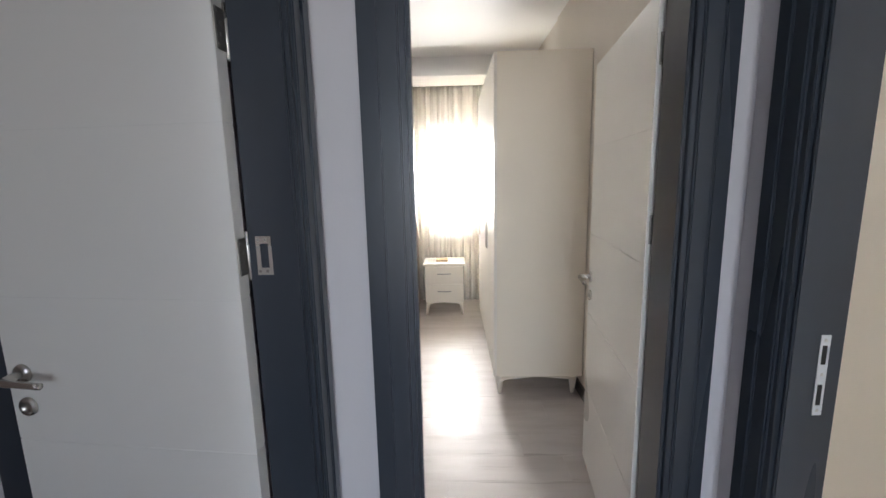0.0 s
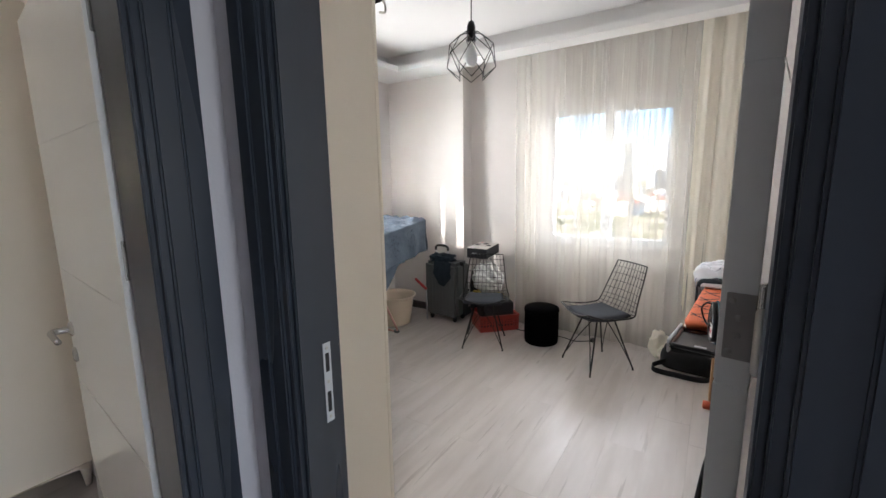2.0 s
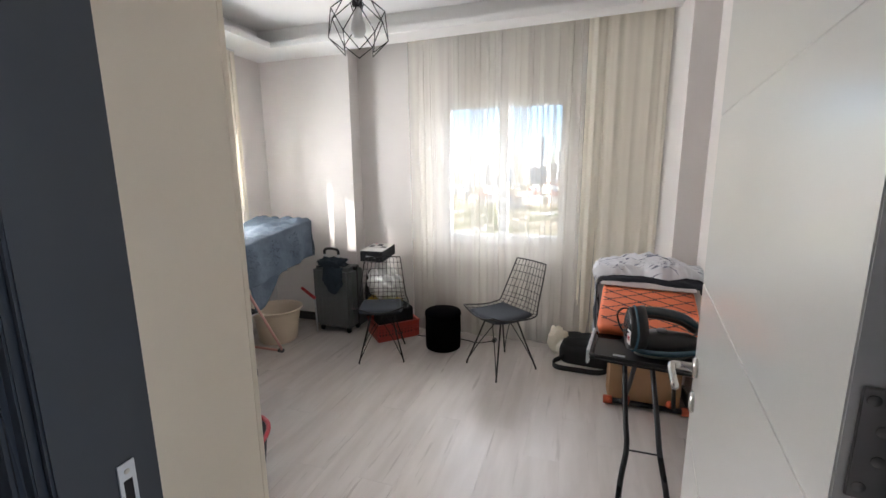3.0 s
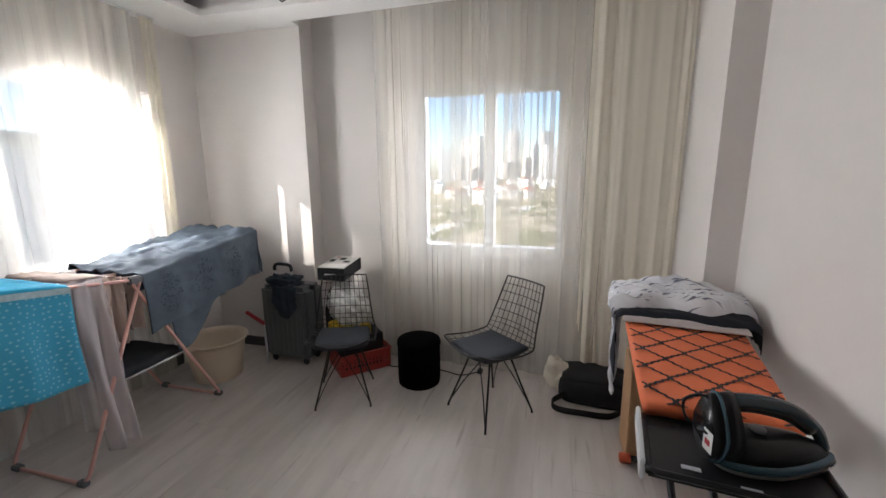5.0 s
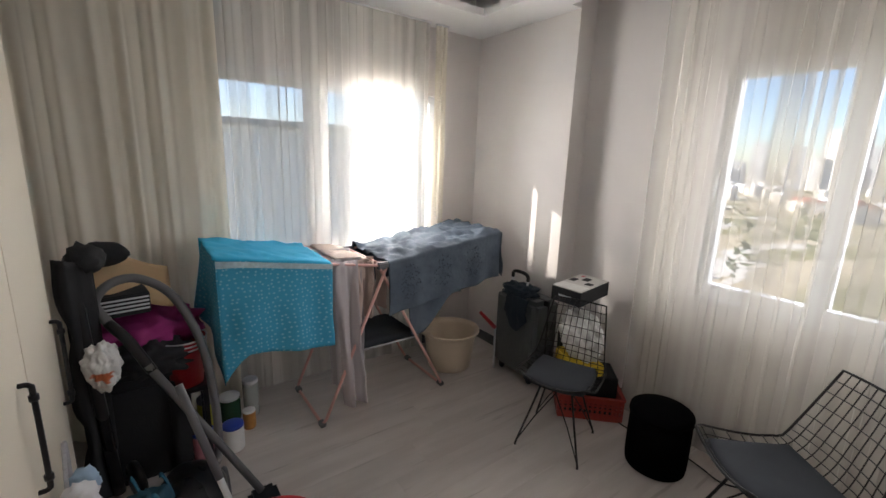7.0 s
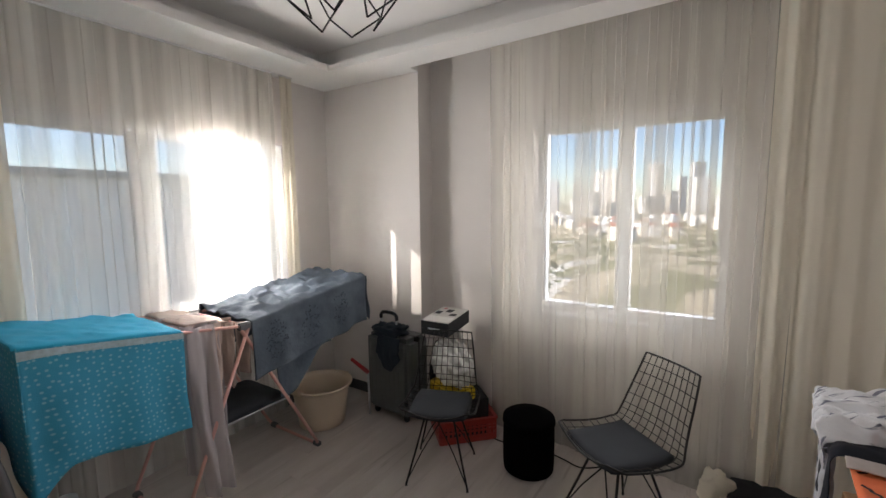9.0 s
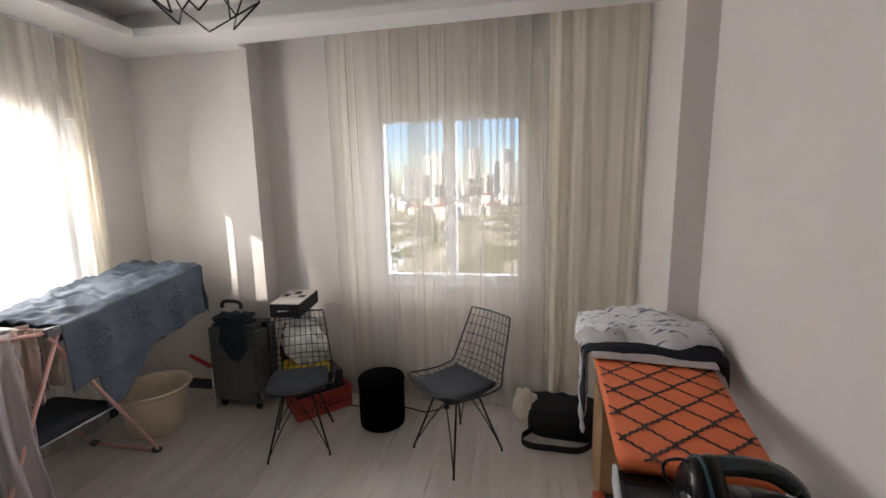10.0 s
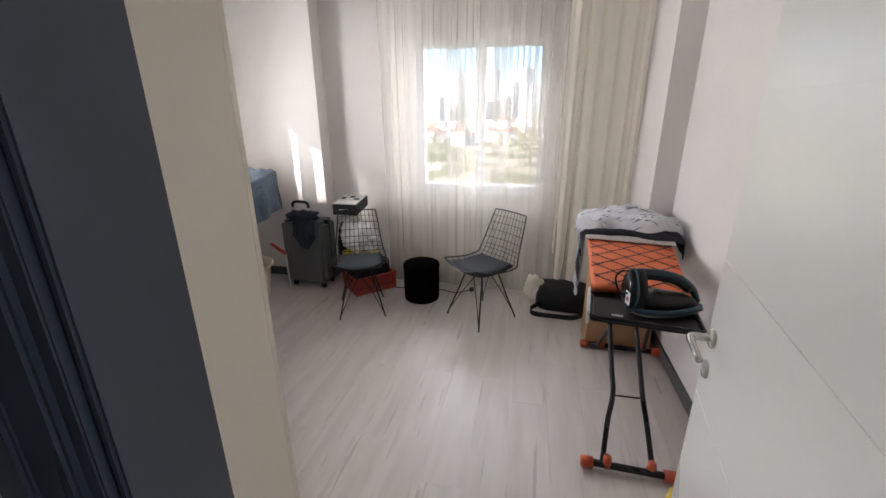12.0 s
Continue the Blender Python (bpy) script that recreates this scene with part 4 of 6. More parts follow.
cover_at = draped(2.895, 3.825, 0.34, 0.3, 0.014, 9.0, 0.03, crumple=2.3)
MEDAL = mat("dark_medallion_weave", (0.045, 0.062, 0.085), 0.95, var=0.3, scale=60)
mrng = random.Random(21)
for cu in (0.16, 0.44, 0.72):
    bm = bmesh.new()
    for k in range(70):
        a, r = mrng.uniform(0, math.tau), math.sqrt(mrng.uniform(0.02, 1))
        u, v = cu + 0.085 * r * math.cos(a), (0.185 + 0.115 * r * math.sin(a)) / 1.18
        q = cover_at(u, v) + Vector((0, -0.0035, 0))
        t = mrng.uniform(0, math.pi)
        dx, dz = 0.009 * math.cos(t), 0.009 * math.sin(t)
        ex, ez = -0.0035 * math.sin(t), 0.0035 * math.cos(t)
        bm.faces.new([bm.verts.new(q + Vector((i * dx + j * ex, 0, i * dz + j * ez))) for i, j in ((-1, 0), (0, -1), (1, 0), (0, 1))])
    tagged(part("woven_medallion", bm, MEDAL, gb, "dark woven medallion"), kind="stuff")


def under_fall(u, v):
    x = 3.07 + 0.42 * u
    z = 0.76 - (0.30 - 0.22 * u + 0.05 * math.sin(u * 6)) * v
    return Vector((x, 2.88 + 0.02 * wob(x * 8, z * 4, 3) - 0.02 * v, z))


part("under_fold", sheet(under_fall, 20, 14, 0.005), BLUEGREY, gb, smooth=True)


def end_fall(u, v):
    y = 2.84 + 0.30 * u
    return Vector((3.840 + 0.02 * wob(y * 8, v * 2, 7) + 0.02 * v, y, 1.10 - (0.34 - 0.25 * u) * v))


part("end_fold", sheet(end_fall, 14, 14, 0.005), BLUEGREY, gb, smooth=True)


def hung(name, x0, x1, drop, y, material, label, seed, folds=3.0, swing=0.0):
    def f(u, v):
        x = x0 + (x1 - x0) * u + swing * v * v
        z = ZSP + 0.012 + (ZL - ZSP) * max(0.0, (XS - x0) / (XS - WL)) - drop * v
        return Vector((x + 0.02 * wob(u * 3, v * 3, seed), y + 0.028 * math.sin(u * folds * math.tau + seed) * (0.3 + v) + 0.02 * wob(u * 4, v * 3, seed), z))
    return solo(name, sheet(f, 24, 18, 0.003), material, label, "laundry", "laundry on the rack", smooth=True)


hung("voile_cloth", 2.525, 2.735, 0.80, 2.900, BLUSH, "thin blush-pink voile hanging from the rack", 1.0, 2.6, 0.02)
hung("voile_cloth", 2.500, 2.770, 0.60, 3.150, BLUSH, "thin blush-pink voile hanging inside the rack", 4.0, 3.0)
hung("voile_cloth", 2.560, 2.690, 0.93, 2.852, BLUSH, "long thin blush-pink voile trailing beside the rack's leg", 2.0, 1.5, 0.05)
hung("pillowcase", 2.640, 2.755, 0.40, 2.892, BEIGECLOTH, "beige pillowcase hanging over the rails", 31.0, 1.3)
hung("cloth", 2.765, 2.835, 0.36, 2.905, BEIGECLOTH, "beige cloth hanging over the rails", 33.0, 1.0)
hung("cloth", 2.830, 2.900, 0.30, 2.900, TAUPE, "brown cloth hanging over the rails", 37.0, 1.0)
hung("cloth", 2.620, 2.745, 0.38, 3.060, WHITECLOTH, "small white cloth hanging from a rail", 6.0, 1.5)
hung("cloth", 2.735, 2.870, 0.32, 3.000, TAUPE, "taupe cloth hanging from a rail", 7.0, 1.5)
solo("folded_sheet", sheet(lambda u, v: Vector((2.575 + 0.235 * u, 2.90 + 0.44 * v, ZSP + 0.015 + (ZL - ZSP) * (XS - 2.575 - 0.235 * u) / (XS - WL) + 0.020 * math.sin(u * math.pi) ** 0.5 + 0.006 * wob(u * 6, v * 8, 3))), 24, 24, 0.006), BEIGECLOTH, "beige sheet lying folded across the rails", "laundry", "laundry on the rack", smooth=True)

# ---- pendant lamp ----
pl = thing("pendant_lamp", "black geometric wire cage pendant lamp on a cord", "pendant lamp", (2.238, 1.390, 2.13))
part("cord", tube([(0, 0, 0.17), (0.002, 0, 0.4), (0, 0, ZC - 2.13)], 0.0028, 6), BLACK, pl)
part("ceiling_rose", lathe([(0.05, 0.0), (0.05, 0.02), (0.045, 0.025), (0.0, 0.026)], 24, (0, 0, ZC - 2.13 - 0.026)), BLACK, pl, smooth=True)
part("lamp_holder", lathe([(0.0, 0.17), (0.014, 0.165), (0.022, 0.14), (0.022, 0.075), (0.016, 0.07), (0.0, 0.07)], 20), BLACK, pl, smooth=True)
part("bulb", lathe([(0.0, -0.05), (0.02, -0.045), (0.031, -0.02), (0.03, 0.005), (0.018, 0.04), (0.014, 0.07)], 20), PVC, pl, "unlit frosted bulb", True)
tops = [Vector((0.056 * math.cos(a), 0.056 * math.sin(a), 0.105)) for a in (k * math.tau / 6 for k in range(6))]
upper = [Vector((0.124 * math.cos(a), 0.124 * math.sin(a), 0.042)) for a in ((k + 0.5) * math.tau / 6 for k in range(6))]
lower = [Vector((0.124 * math.cos(a), 0.124 * math.sin(a), -0.052)) for a in (k * math.tau / 6 for k in range(6))]
foot = [Vector((0.068 * math.cos(a), 0.068 * math.sin(a), -0.110)) for a in ((k + 0.5) * math.tau / 6 for k in range(6))]
for k in range(6):
    j = (k + 1) % 6
    for a, b in ((tops[k], Vector((0, 0, 0.115))), (tops[k], upper[k]), (tops[j], upper[k]), (upper[k], lower[k]), (upper[k], lower[j]), (lower[k], foot[k]), (lower[j], foot[k])):
        part("cage_rod", tube([a, b], 0.0022, 6), BLACK, pl)

# ---- tall cabinet by the door ----
cb = thing("cabinet", "tall cream cabinet with black pull handles beside the door", "cabinet")
CX0, CX1, CY0, CY1, CZ = XL + 0.008, 1.397, 1.281, 2.60, 2.12
part("side_panel", box(CX0, CX1 - 0.02, CY0, CY0 + 0.018, 0.0, CZ, 0.0015), CREAM, cb)
part("side_panel", box(CX0, CX1 - 0.02, CY1 - 0.018, CY1, 0.0, CZ, 0.0015), CREAM, cb)
part("top_panel", box(CX0, CX1 - 0.02, CY0 + 0.018, CY1 - 0.018, CZ - 0.018, CZ, 0.0015), CREAM, cb)
part("back_panel", box(CX0, CX0 + 0.008, CY0 + 0.018, CY1 - 0.018, 0.02, CZ - 0.018), CREAM, cb)
part("plinth", box(CX0 + 0.03, CX1 - 0.04, CY0 + 0.018, CY1 - 0.018, 0.0, 0.07), CREAM, cb)
for k in range(3):
    a = CY0 + k * (CY1 - CY0) / 3
    b = CY0 + (k + 1) * (CY1 - CY0) / 3
    dr = part("door", box(CX1 - 0.019, CX1, a + 0.0015, b - 0.0015, 0.075, CZ - 0.001, 0.0015), CREAM, cb)
    yy = b - 0.035 if k % 2 == 0 else a + 0.035
    yy = 2.06 if k == 1 else (b - 0.04 if k == 2 else a + 0.04)
    hb = part("handle", tube(smooth_line([(CX1, yy, 0.69), (CX1 + 0.022, yy, 0.695), (CX1 + 0.026, yy, 0.73), (CX1 + 0.026, yy, 0.97), (CX1 + 0.022, yy, 1.005), (CX1, yy, 1.01)], 5), 0.007, 10), BLACK, dr, "black bar pull", True)
    for zz in (0.73, 0.97):
        part("collar", tube([(CX1 + 0.026, yy, zz - 0.008), (CX1 + 0.026, yy, zz + 0.008)], 0.011, 10), BLACK, hb, smooth=True)
st = thing("storage_bag", "grey quilted storage bag with dark piping on the cabinet", "storage bag", (1.19, 1.92, CZ))
part("bag", box(-0.265, 0.285, -0.62, 0.6, 0.0, 0.30, 0.05), GREYCLOTH, st)
part("piping", tube([(0.275, -0.6, 0.012), (-0.24, -0.6, 0.012), (-0.24, 0.58, 0.012), (0.275, 0.58, 0.012)], 0.008, 8, closed=True), BLACK, st, smooth=True)
part("buckle", tube(smooth_line([(0.27, -0.585, 0.02), (0.295, -0.60, 0.01), (0.30, -0.60, -0.02), (0.27, -0.60, -0.03)], 5), 0.004, 8), STEEL, st, "small metal ring", True)


# ---- ironing board ----
OX, OY, OT = 2.402, 0.170, -7.6
ib = thing("ironing_board", "ironing board with orange trellis cover and black iron rest", "ironing board", (OX, OY, 0), OT)


def pad_half(x):
    h = 0.205 + 0.03 * min(max(x / 0.68, 0), 1)
    if x > 0.8:
        h *= math.sqrt(max(0.0, 1 - ((x - 0.8) / 0.31) ** 2.4))
    return h * (1 - 0.05 * max(0.0, (0.03 - x) / 0.03))


def pad_top(u, v):
    x = 0.0 + 1.10 * u
    s = v * 2 - 1
    edge = max(abs(s) ** 8, (1 - u * 40) if u < 0.025 else 0)
    return Vector((x, s * max(pad_half(x), 0.012), 0.852 - 0.012 * edge + 0.002 * wob(x * 9, s * 3, 1.0)))


part("cover", sheet(pad_top, 44, 20, 0.030), ORANGE, ib, "orange cotton cover", True)
bm = bmesh.new()


def ogee_arm(q):
    """Half an arm of the quatrefoil: steps and arcs from the middle to the meeting point."""
    arm = ((0.0, 0.0), (0.07, 0.04), (0.13, 0.29), (0.42, 0.35), (0.52, 0.50), (0.60, 0.80), (0.82, 0.86), (0.94, 0.91), (1.0, 1.0))
    for (a, b), (c, d) in zip(arm, arm[1:]):
        if q <= c:
            return b + (d - b) * (q - a) / (c - a)
    return 1.0


def ogee(k, sign):
    """One wavy line of the trellis, stepped where neighbours meet."""
    pts, n = [], 260
    for i in range(n + 1):
        x = 0.012 + 0.78 * i / n
        ph = x / 0.155 % 1.0
        w = 1 - abs(((ph + 0.25) % 1.0) * 4 - 2)
        step = math.copysign(ogee_arm(abs(w)), w)
        y = k * 0.072 + sign * 0.036 * step
        if abs(y) < pad_half(x) - 0.010:
            pts.append(Vector((x, y, 0.8538 + 0.002 * wob(x * 9, y / max(pad_half(x), 0.01) * 3, 1.0))))
        else:
            if len(pts) > 1:
                ribbon(pts)
            pts = []
    if len(pts) > 1:
        ribbon(pts)


def ribbon(pts, w=0.0050):
    prev = None
    for i, q in enumerate(pts):
        d = (pts[min(i + 1, len(pts) - 1)] - pts[max(i - 1, 0)]).normalized()
        s = Vector((-d.y, d.x, 0)) * w
        a, b = bm.verts.new(q + s), bm.verts.new(q - s)
        if prev:
            bm.faces.new((prev[0], prev[1], b, a))
        prev = (a, b)


for k in range(-4, 5):
    ogee(k, 1 if k % 2 else -1)
tagged(part("trellis_print", bm, TRELLIS, ib, "dark brown printed trellis lines"), kind="stuff")
part("deck", box(0.02, 0.95, -0.17, 0.17, 0.795, 0.818, 0.004), GREYPLASTIC, ib)
rest = part("iron_rest", box(-0.262, 0.02, -0.205, 0.205, 0.797, 0.812, 0.006), BLACK, ib, "black iron rest tray")
part("rest_rail", tube([(-0.01, 0.20, 0.818), (-0.25, 0.20, 0.818), (-0.262, 0.18, 0.818), (-0.262, -0.19, 0.818), (-0.25, -0.202, 0.818), (-0.01, -0.202, 0.818)], 0.008, 8), BLACK, rest, smooth=True)
part("side_strip", box(-0.25, 0.01, 0.206, 0.218, 0.775, 0.835, 0.004), LIGHTGREY, rest, "pale blue-grey edge strip")
for i, (a, b) in enumerate(((-0.21, 0.10), (-0.242, -0.02), (-0.242, -0.13), (-0.17, 0.0))):
    part("silicone_pad", box(a - 0.008, a + 0.008, b - 0.022, b + 0.022, 0.8125, 0.8145, 0.0008), LIGHTGREY, rest)
inv = ib.matrix_basis.inverted()


def loc(*p):
    return inv @ Vector(p)


for y0, y1, y2 in ((0.265, 0.215, 0.20), (0.045, 0.080, 0.085)):
    part("leg", tube(smooth_line([loc(2.225, y0, 0.03), loc(2.340, (y0 + y1) / 2, 0.18), loc(2.420, y1, 0.29), loc(2.550, y1, 0.40), loc(3.050, y2, 0.80)], 6), 0.0125, 10), BLACK, ib, smooth=True)
part("leg_tie", tube([loc(2.412, 0.216, 0.28), loc(2.412, 0.080, 0.28)], 0.004, 6), BLACK, ib)
for y0, y1 in ((0.14, 0.15), (-0.16, 0.02)):
    part("leg", tube(smooth_line([loc(3.294, y0, 0.03), loc(3.100, y0 * 0.8 + 0.02, 0.25), loc(2.600, y1, 0.80)], 6), 0.0125, 10), BLACK, ib, smooth=True)
for xa, ya, xb, yb in ((2.228, 0.327, 2.210, -0.02), (3.310, 0.222, 3.285, -0.225)):
    part("foot_bar", tube([loc(xa, ya, 0.028), loc(xb, yb, 0.028)], 0.017, 12), BLACK, ib, smooth=True)
    for (x, y, s) in ((xa, ya, 1), (xb, yb, -1)):
        part("foot_cap", tube([loc(x, y + s * 0.035, 0.028), loc(x, y + s * 0.03, 0.028), loc(x, y - s * 0.02, 0.028)], [0.022, 0.028, 0.027], 12), REDORANGE, ib, "orange plastic foot", True)
    for y in ((ya * 0.76 + yb * 0.24), (ya * 0.2 + yb * 0.8)):
        part("leg_socket", tube([loc(xa, y, 0.02), loc((xa + xb) / 2 + (0.01 if xa < 3 else -0.01), y, 0.075)], [0.026, 0.017], 12), REDORANGE, ib, smooth=True)

# the iron standing on the rest
ir = thing("steam_iron", "black and dark teal steam iron resting on the tray", "iron", (2.262, 0.125, 0.8265), -78)
NAVYTEAL = mat("dark_teal_plastic", (0.012, 0.032, 0.045), 0.2, var=0.1)
TEALEDGE = mat("blue_grey_plastic", (0.06, 0.12, 0.16), 0.25, var=0.1)


def iron_ring(z, k, back, tip=1.0):
    """The outline of the sole at one height: rounded heel, pointed nose."""
    pts = []
    for i in range(32):
        a = i / 32 * math.tau
        x, y = math.cos(a), math.sin(a)
        wide = abs(y) ** 0.7 if x < 0 else abs(y) * (0.45 + 0.55 * (1 - x) ** 0.6)
        pts.append(Vector((x * (0.165 * tip if x > 0 else 0.115) * (k if x > 0 else 1) - back, math.copysign(0.064 * k * wide, y), z)))
    return pts


def skin(rings, bm=None):
    bm = bmesh.new() if bm is None else bm
    vs = [[bm.verts.new(q) for q in r] for r in rings]
    n = len(vs[0])
    for a, b in zip(vs, vs[1:]):
        for i in range(n):
            bm.faces.new((a[i], a[(i + 1) % n], b[(i + 1) % n], b[i]))
    bm.faces.new(vs[0][::-1])
    bm.faces.new(vs[-1])
    return bm


part("soleplate", skin([iron_ring(0.0, 1.0, 0), iron_ring(0.006, 1.0, 0)]), STEEL, ir)
part("skirt", skin([iron_ring(0.008, 0.99, 0.001), iron_ring(0.020, 0.97, 0.002), iron_ring(0.026, 0.93, 0.003)]), TEALEDGE, ir, "blue-grey lower edge", True)
part("water_tank", skin([iron_ring(0.027, 0.91, 0.004), iron_ring(0.05, 0.80, 0.010), iron_ring(0.072, 0.58, 0.024), iron_ring(0.078, 0.40, 0.036)]), BLACK, ir, smooth=True)
hd = part("handle", tube(smooth_line([(0.135, 0, 0.036), (0.105, 0, 0.085), (0.045, 0, 0.128), (-0.035, 0, 0.148), (-0.105, 0, 0.150)], 8), [0.010 + 0.008 * min(1, k / 14) for k in range(33)], 12), NAVYTEAL, ir, "dark teal loop handle", True)
part("grip", tube(smooth_line([(0.095, 0, 0.085), (0.04, 0, 0.120), (-0.035, 0, 0.139), (-0.09, 0, 0.141)], 6), 0.0165, 12), BLACK, hd, "black rubber grip", True)
part("heel", skin([[Vector((-0.085 - 0.05 * s, (0.062 - 0.012 * s) * math.cos(a) * (1.0 - 0.35 * max(0.0, math.sin(a))), 0.086 + (0.086 if math.sin(a) > 0 else 0.082) * math.sin(a) * (1 - 0.08 * s))) for a in (k * math.tau / 28 for k in range(28))] for s in (0.0, 0.35, 0.8, 1.0)]), BLACK, ir, "black heel stand", True)
part("heel_rim", tube([(-0.118, 0.057 * math.cos(a) * (1.0 - 0.35 * max(0.0, math.sin(a))), 0.086 + 0.082 * math.sin(a)) for a in (k * math.tau / 28 for k in range(28))], 0.004, 6, closed=True), TEALEDGE, ir, "blue-grey heel rim", True)
part("sticker", box(-0.1365, -0.1358, -0.034, 0.0, 0.035, 0.085), BAGWHITE, ir, "white rating label")
part("sticker_mark", box(-0.1372, -0.1366, -0.026, -0.008, 0.05, 0.064), RED, ir, "red mark")
part("dial", lathe([(0.018, 0), (0.018, 0.006), (0.014, 0.009), (0, 0.009)], 20, (-0.02, 0, 0.077)), GREYPLASTIC, ir, smooth=True)
part("cord", tube(smooth_line([(-0.115, 0, 0.148), (-0.15, 0.015, 0.155), (-0.155, 0.06, 0.11), (-0.11, 0.10, 0.03), (-0.02, 0.115, 0.004), (0.08, 0.10, 0.004)], 8), 0.0035, 6), BLACK, ir, smooth=True)


ir.scale = (1.09, 1.09, 1.09)


# ironed clothes over the far end
def crease(x, y, seed):
    """Sharp-crested folds at two sizes."""
    a = 1 - 2.4 * abs(wob(x * 13 + 1.2 * wob(x * 3, y * 3, seed), y * 2.8, seed))
    b = 1 - 2.6 * abs(wob(x * 30 + 5 * y, y * 6 + 2 * x, seed + 6))
    c = 1 - 2.6 * abs(wob(x * 16, y * 22 - 9 * x, seed + 9))
    return max(a, -0.4) + 0.5 * max(b, -0.5) + 0.15 * max(c, -0.5)


def over_board(x0, x1, dn, ds, lift, ripple, ragged, seed):
    """A garment of the pile across the board: it hangs dn on one side and ds on the other."""
    W2 = 0.232

    def f(u, v):
        tot = dn + 2 * W2 + ds
        s = v * tot - dn - W2
        e0 = x0 + ragged * wob(s * 5, 1.0, seed) + 0.05 * max(0.0, s / W2) * (ragged > 0.03)
        x = e0 + (x1 + ragged * wob(s * 5, 2.0, seed) - e0) * u
        a = abs(s) - W2
        flat = max(0.0, 1 - abs(s / W2) ** 4)
        heap = 0.040 * min(1.0, max(0.0, (x - 0.70) / 0.16)) * (0.8 + 0.9 * wob(x * 5, s * 5, 3.0)) * (0.25 + 0.75 * flat)
        folds = ripple * max(0.0, crease(x + 0.35 * s, 0.8 * s, 9.0))
        roll = 1 - (1 - min(1.0, u * 9)) ** 2
        rise = (lift + heap + folds) * (0.35 + 0.65 * roll)
        out = 0.030 + lift * 0.5 if s < 0 else 0.055 + lift * 0.4
        if a <= 0:
            y, z = s, 0.858 + rise
        else:
            k = a * (0.85 + 0.5 * wob(u * 2.6, 1.0 if s < 0 else 7.0, seed))
            bend = min(k / 0.06, 1.0)
            y = math.copysign(W2 + out * math.sin(bend * 1.57) + 0.6 * folds * bend + 0.012 * math.sin(u * 14 + seed) * min(1, k * 4), s)
            z = 0.858 + rise - 0.035 * bend ** 2 - max(k - 0.06, 0)
        return Vector((x, -y, z))
    return f


for nm, mt, lab, a in (("shirt", GREIGE, "greige shirt folded flat under the other ironing", (0.690, 0.98, 0.02, 0.01, 0.006, 0.004, 0.02, 6.0)),
                       ("trousers", NAVY, "navy trousers hanging over both sides of the ironing board", (0.738, 1.05, 0.40, 0.15, 0.022, 0.006, 0.03, 12.0)),
                       ("shirt", STRIPED, "white crumpled striped shirt lying on top of the ironing", (0.790, 1.12, 0.14, 0.06, 0.042, 0.034, 0.07, 9.0))):
    c = solo(nm, sheet(over_board(*a), 70, 130, 0.003), mt, lab, "clothes", "clothes on the ironing board", smooth=True)
    c.matrix_basis = ib.matrix_basis
sl = solo("shirt_sleeve", sheet(lambda u, v: Vector((0.80 + 0.16 * v + 0.02 * math.sin(u * 6), 0.268 + 0.018 * math.sin(v * 9) + 0.012 * wob(u * 6, v * 3, 4), 0.83 - (0.40 - 0.1 * v) * u)), 30, 14, 0.005), GREYCLOTH, "grey striped sleeve hanging beside the board", "clothes", "clothes on the ironing board", smooth=True)
sl.matrix_basis = ib.matrix_basis
solo("cardboard_box", box(3.32, 3.545, -0.20, 0.225, 0.0, 0.56, 0.004), CARD, "brown cardboard box under the ironing board", "box")

# laptop bag with its strap, and the curtain's end spilling over it
lb = thing("laptop_bag", "black laptop bag lying on the floor by the curtain", "bag", (3.975, 0.335, 0), 84)

lb.scale = (1.05, 1.1, 1.5)


def bag_shell(u, v, z, k):
    a = u * math.tau
    c, d = math.cos(a), math.sin(a)
    sq = (abs(c) ** 5 + abs(d) ** 5) ** -0.2
    return Vector((0.215 * k * c * sq, 0.155 * k * d * sq, z + (0.010 * wob(c * 3, d * 3, z * 9) if z > 0.02 else 0)))


part("body", skin([[bag_shell(n / 40, 0, z, k) for n in range(40)] for z, k in ((0.002, 0.93), (0.02, 1.0), (0.06, 1.0), (0.085, 0.96), (0.10, 0.80), (0.106, 0.45))]), BLACKMATT, lb, smooth=True)
part("flap", skin([[bag_shell(n / 40, 0, z, k) + Vector((0, -0.02, 0)) for n in range(40)] for z, k in ((0.088, 0.93), (0.108, 0.90), (0.116, 0.7), (0.118, 0.3))]), BLACKMATT, lb, "black bag flap", True)
part("strap", sheet(lambda u, v: (lambda q: Vector((q.x, q.y, q.z + 0.028 * v)))(smooth_line([(0.16, 0.14, 0.03), (0.24, 0.20, 0.004), (0.20, 0.27, 0.003), (0.05, 0.27, 0.003), (-0.10, 0.25, 0.003), (-0.20, 0.17, 0.02)], 8)[int(u * 40)]), 40, 2, 0.003), BLACKMATT, lb, "flat black shoulder strap", True)
cs = thing("curtain_end", "bunched end of ivory curtain lying against the bag", "curtain")

part("fabric", blob(0.05, 0.085, 0.115, (4.00, 0.585, 0.125), 0.28, 2.4, 8.0, 4), DRAPE, cs, smooth=True)
part("hem", blob(0.045, 0.06, 0.065, (3.955, 0.53, 0.07), 0.30, 2.6, 3.0, 4), DRAPE, cs, "ruffled hem", True)

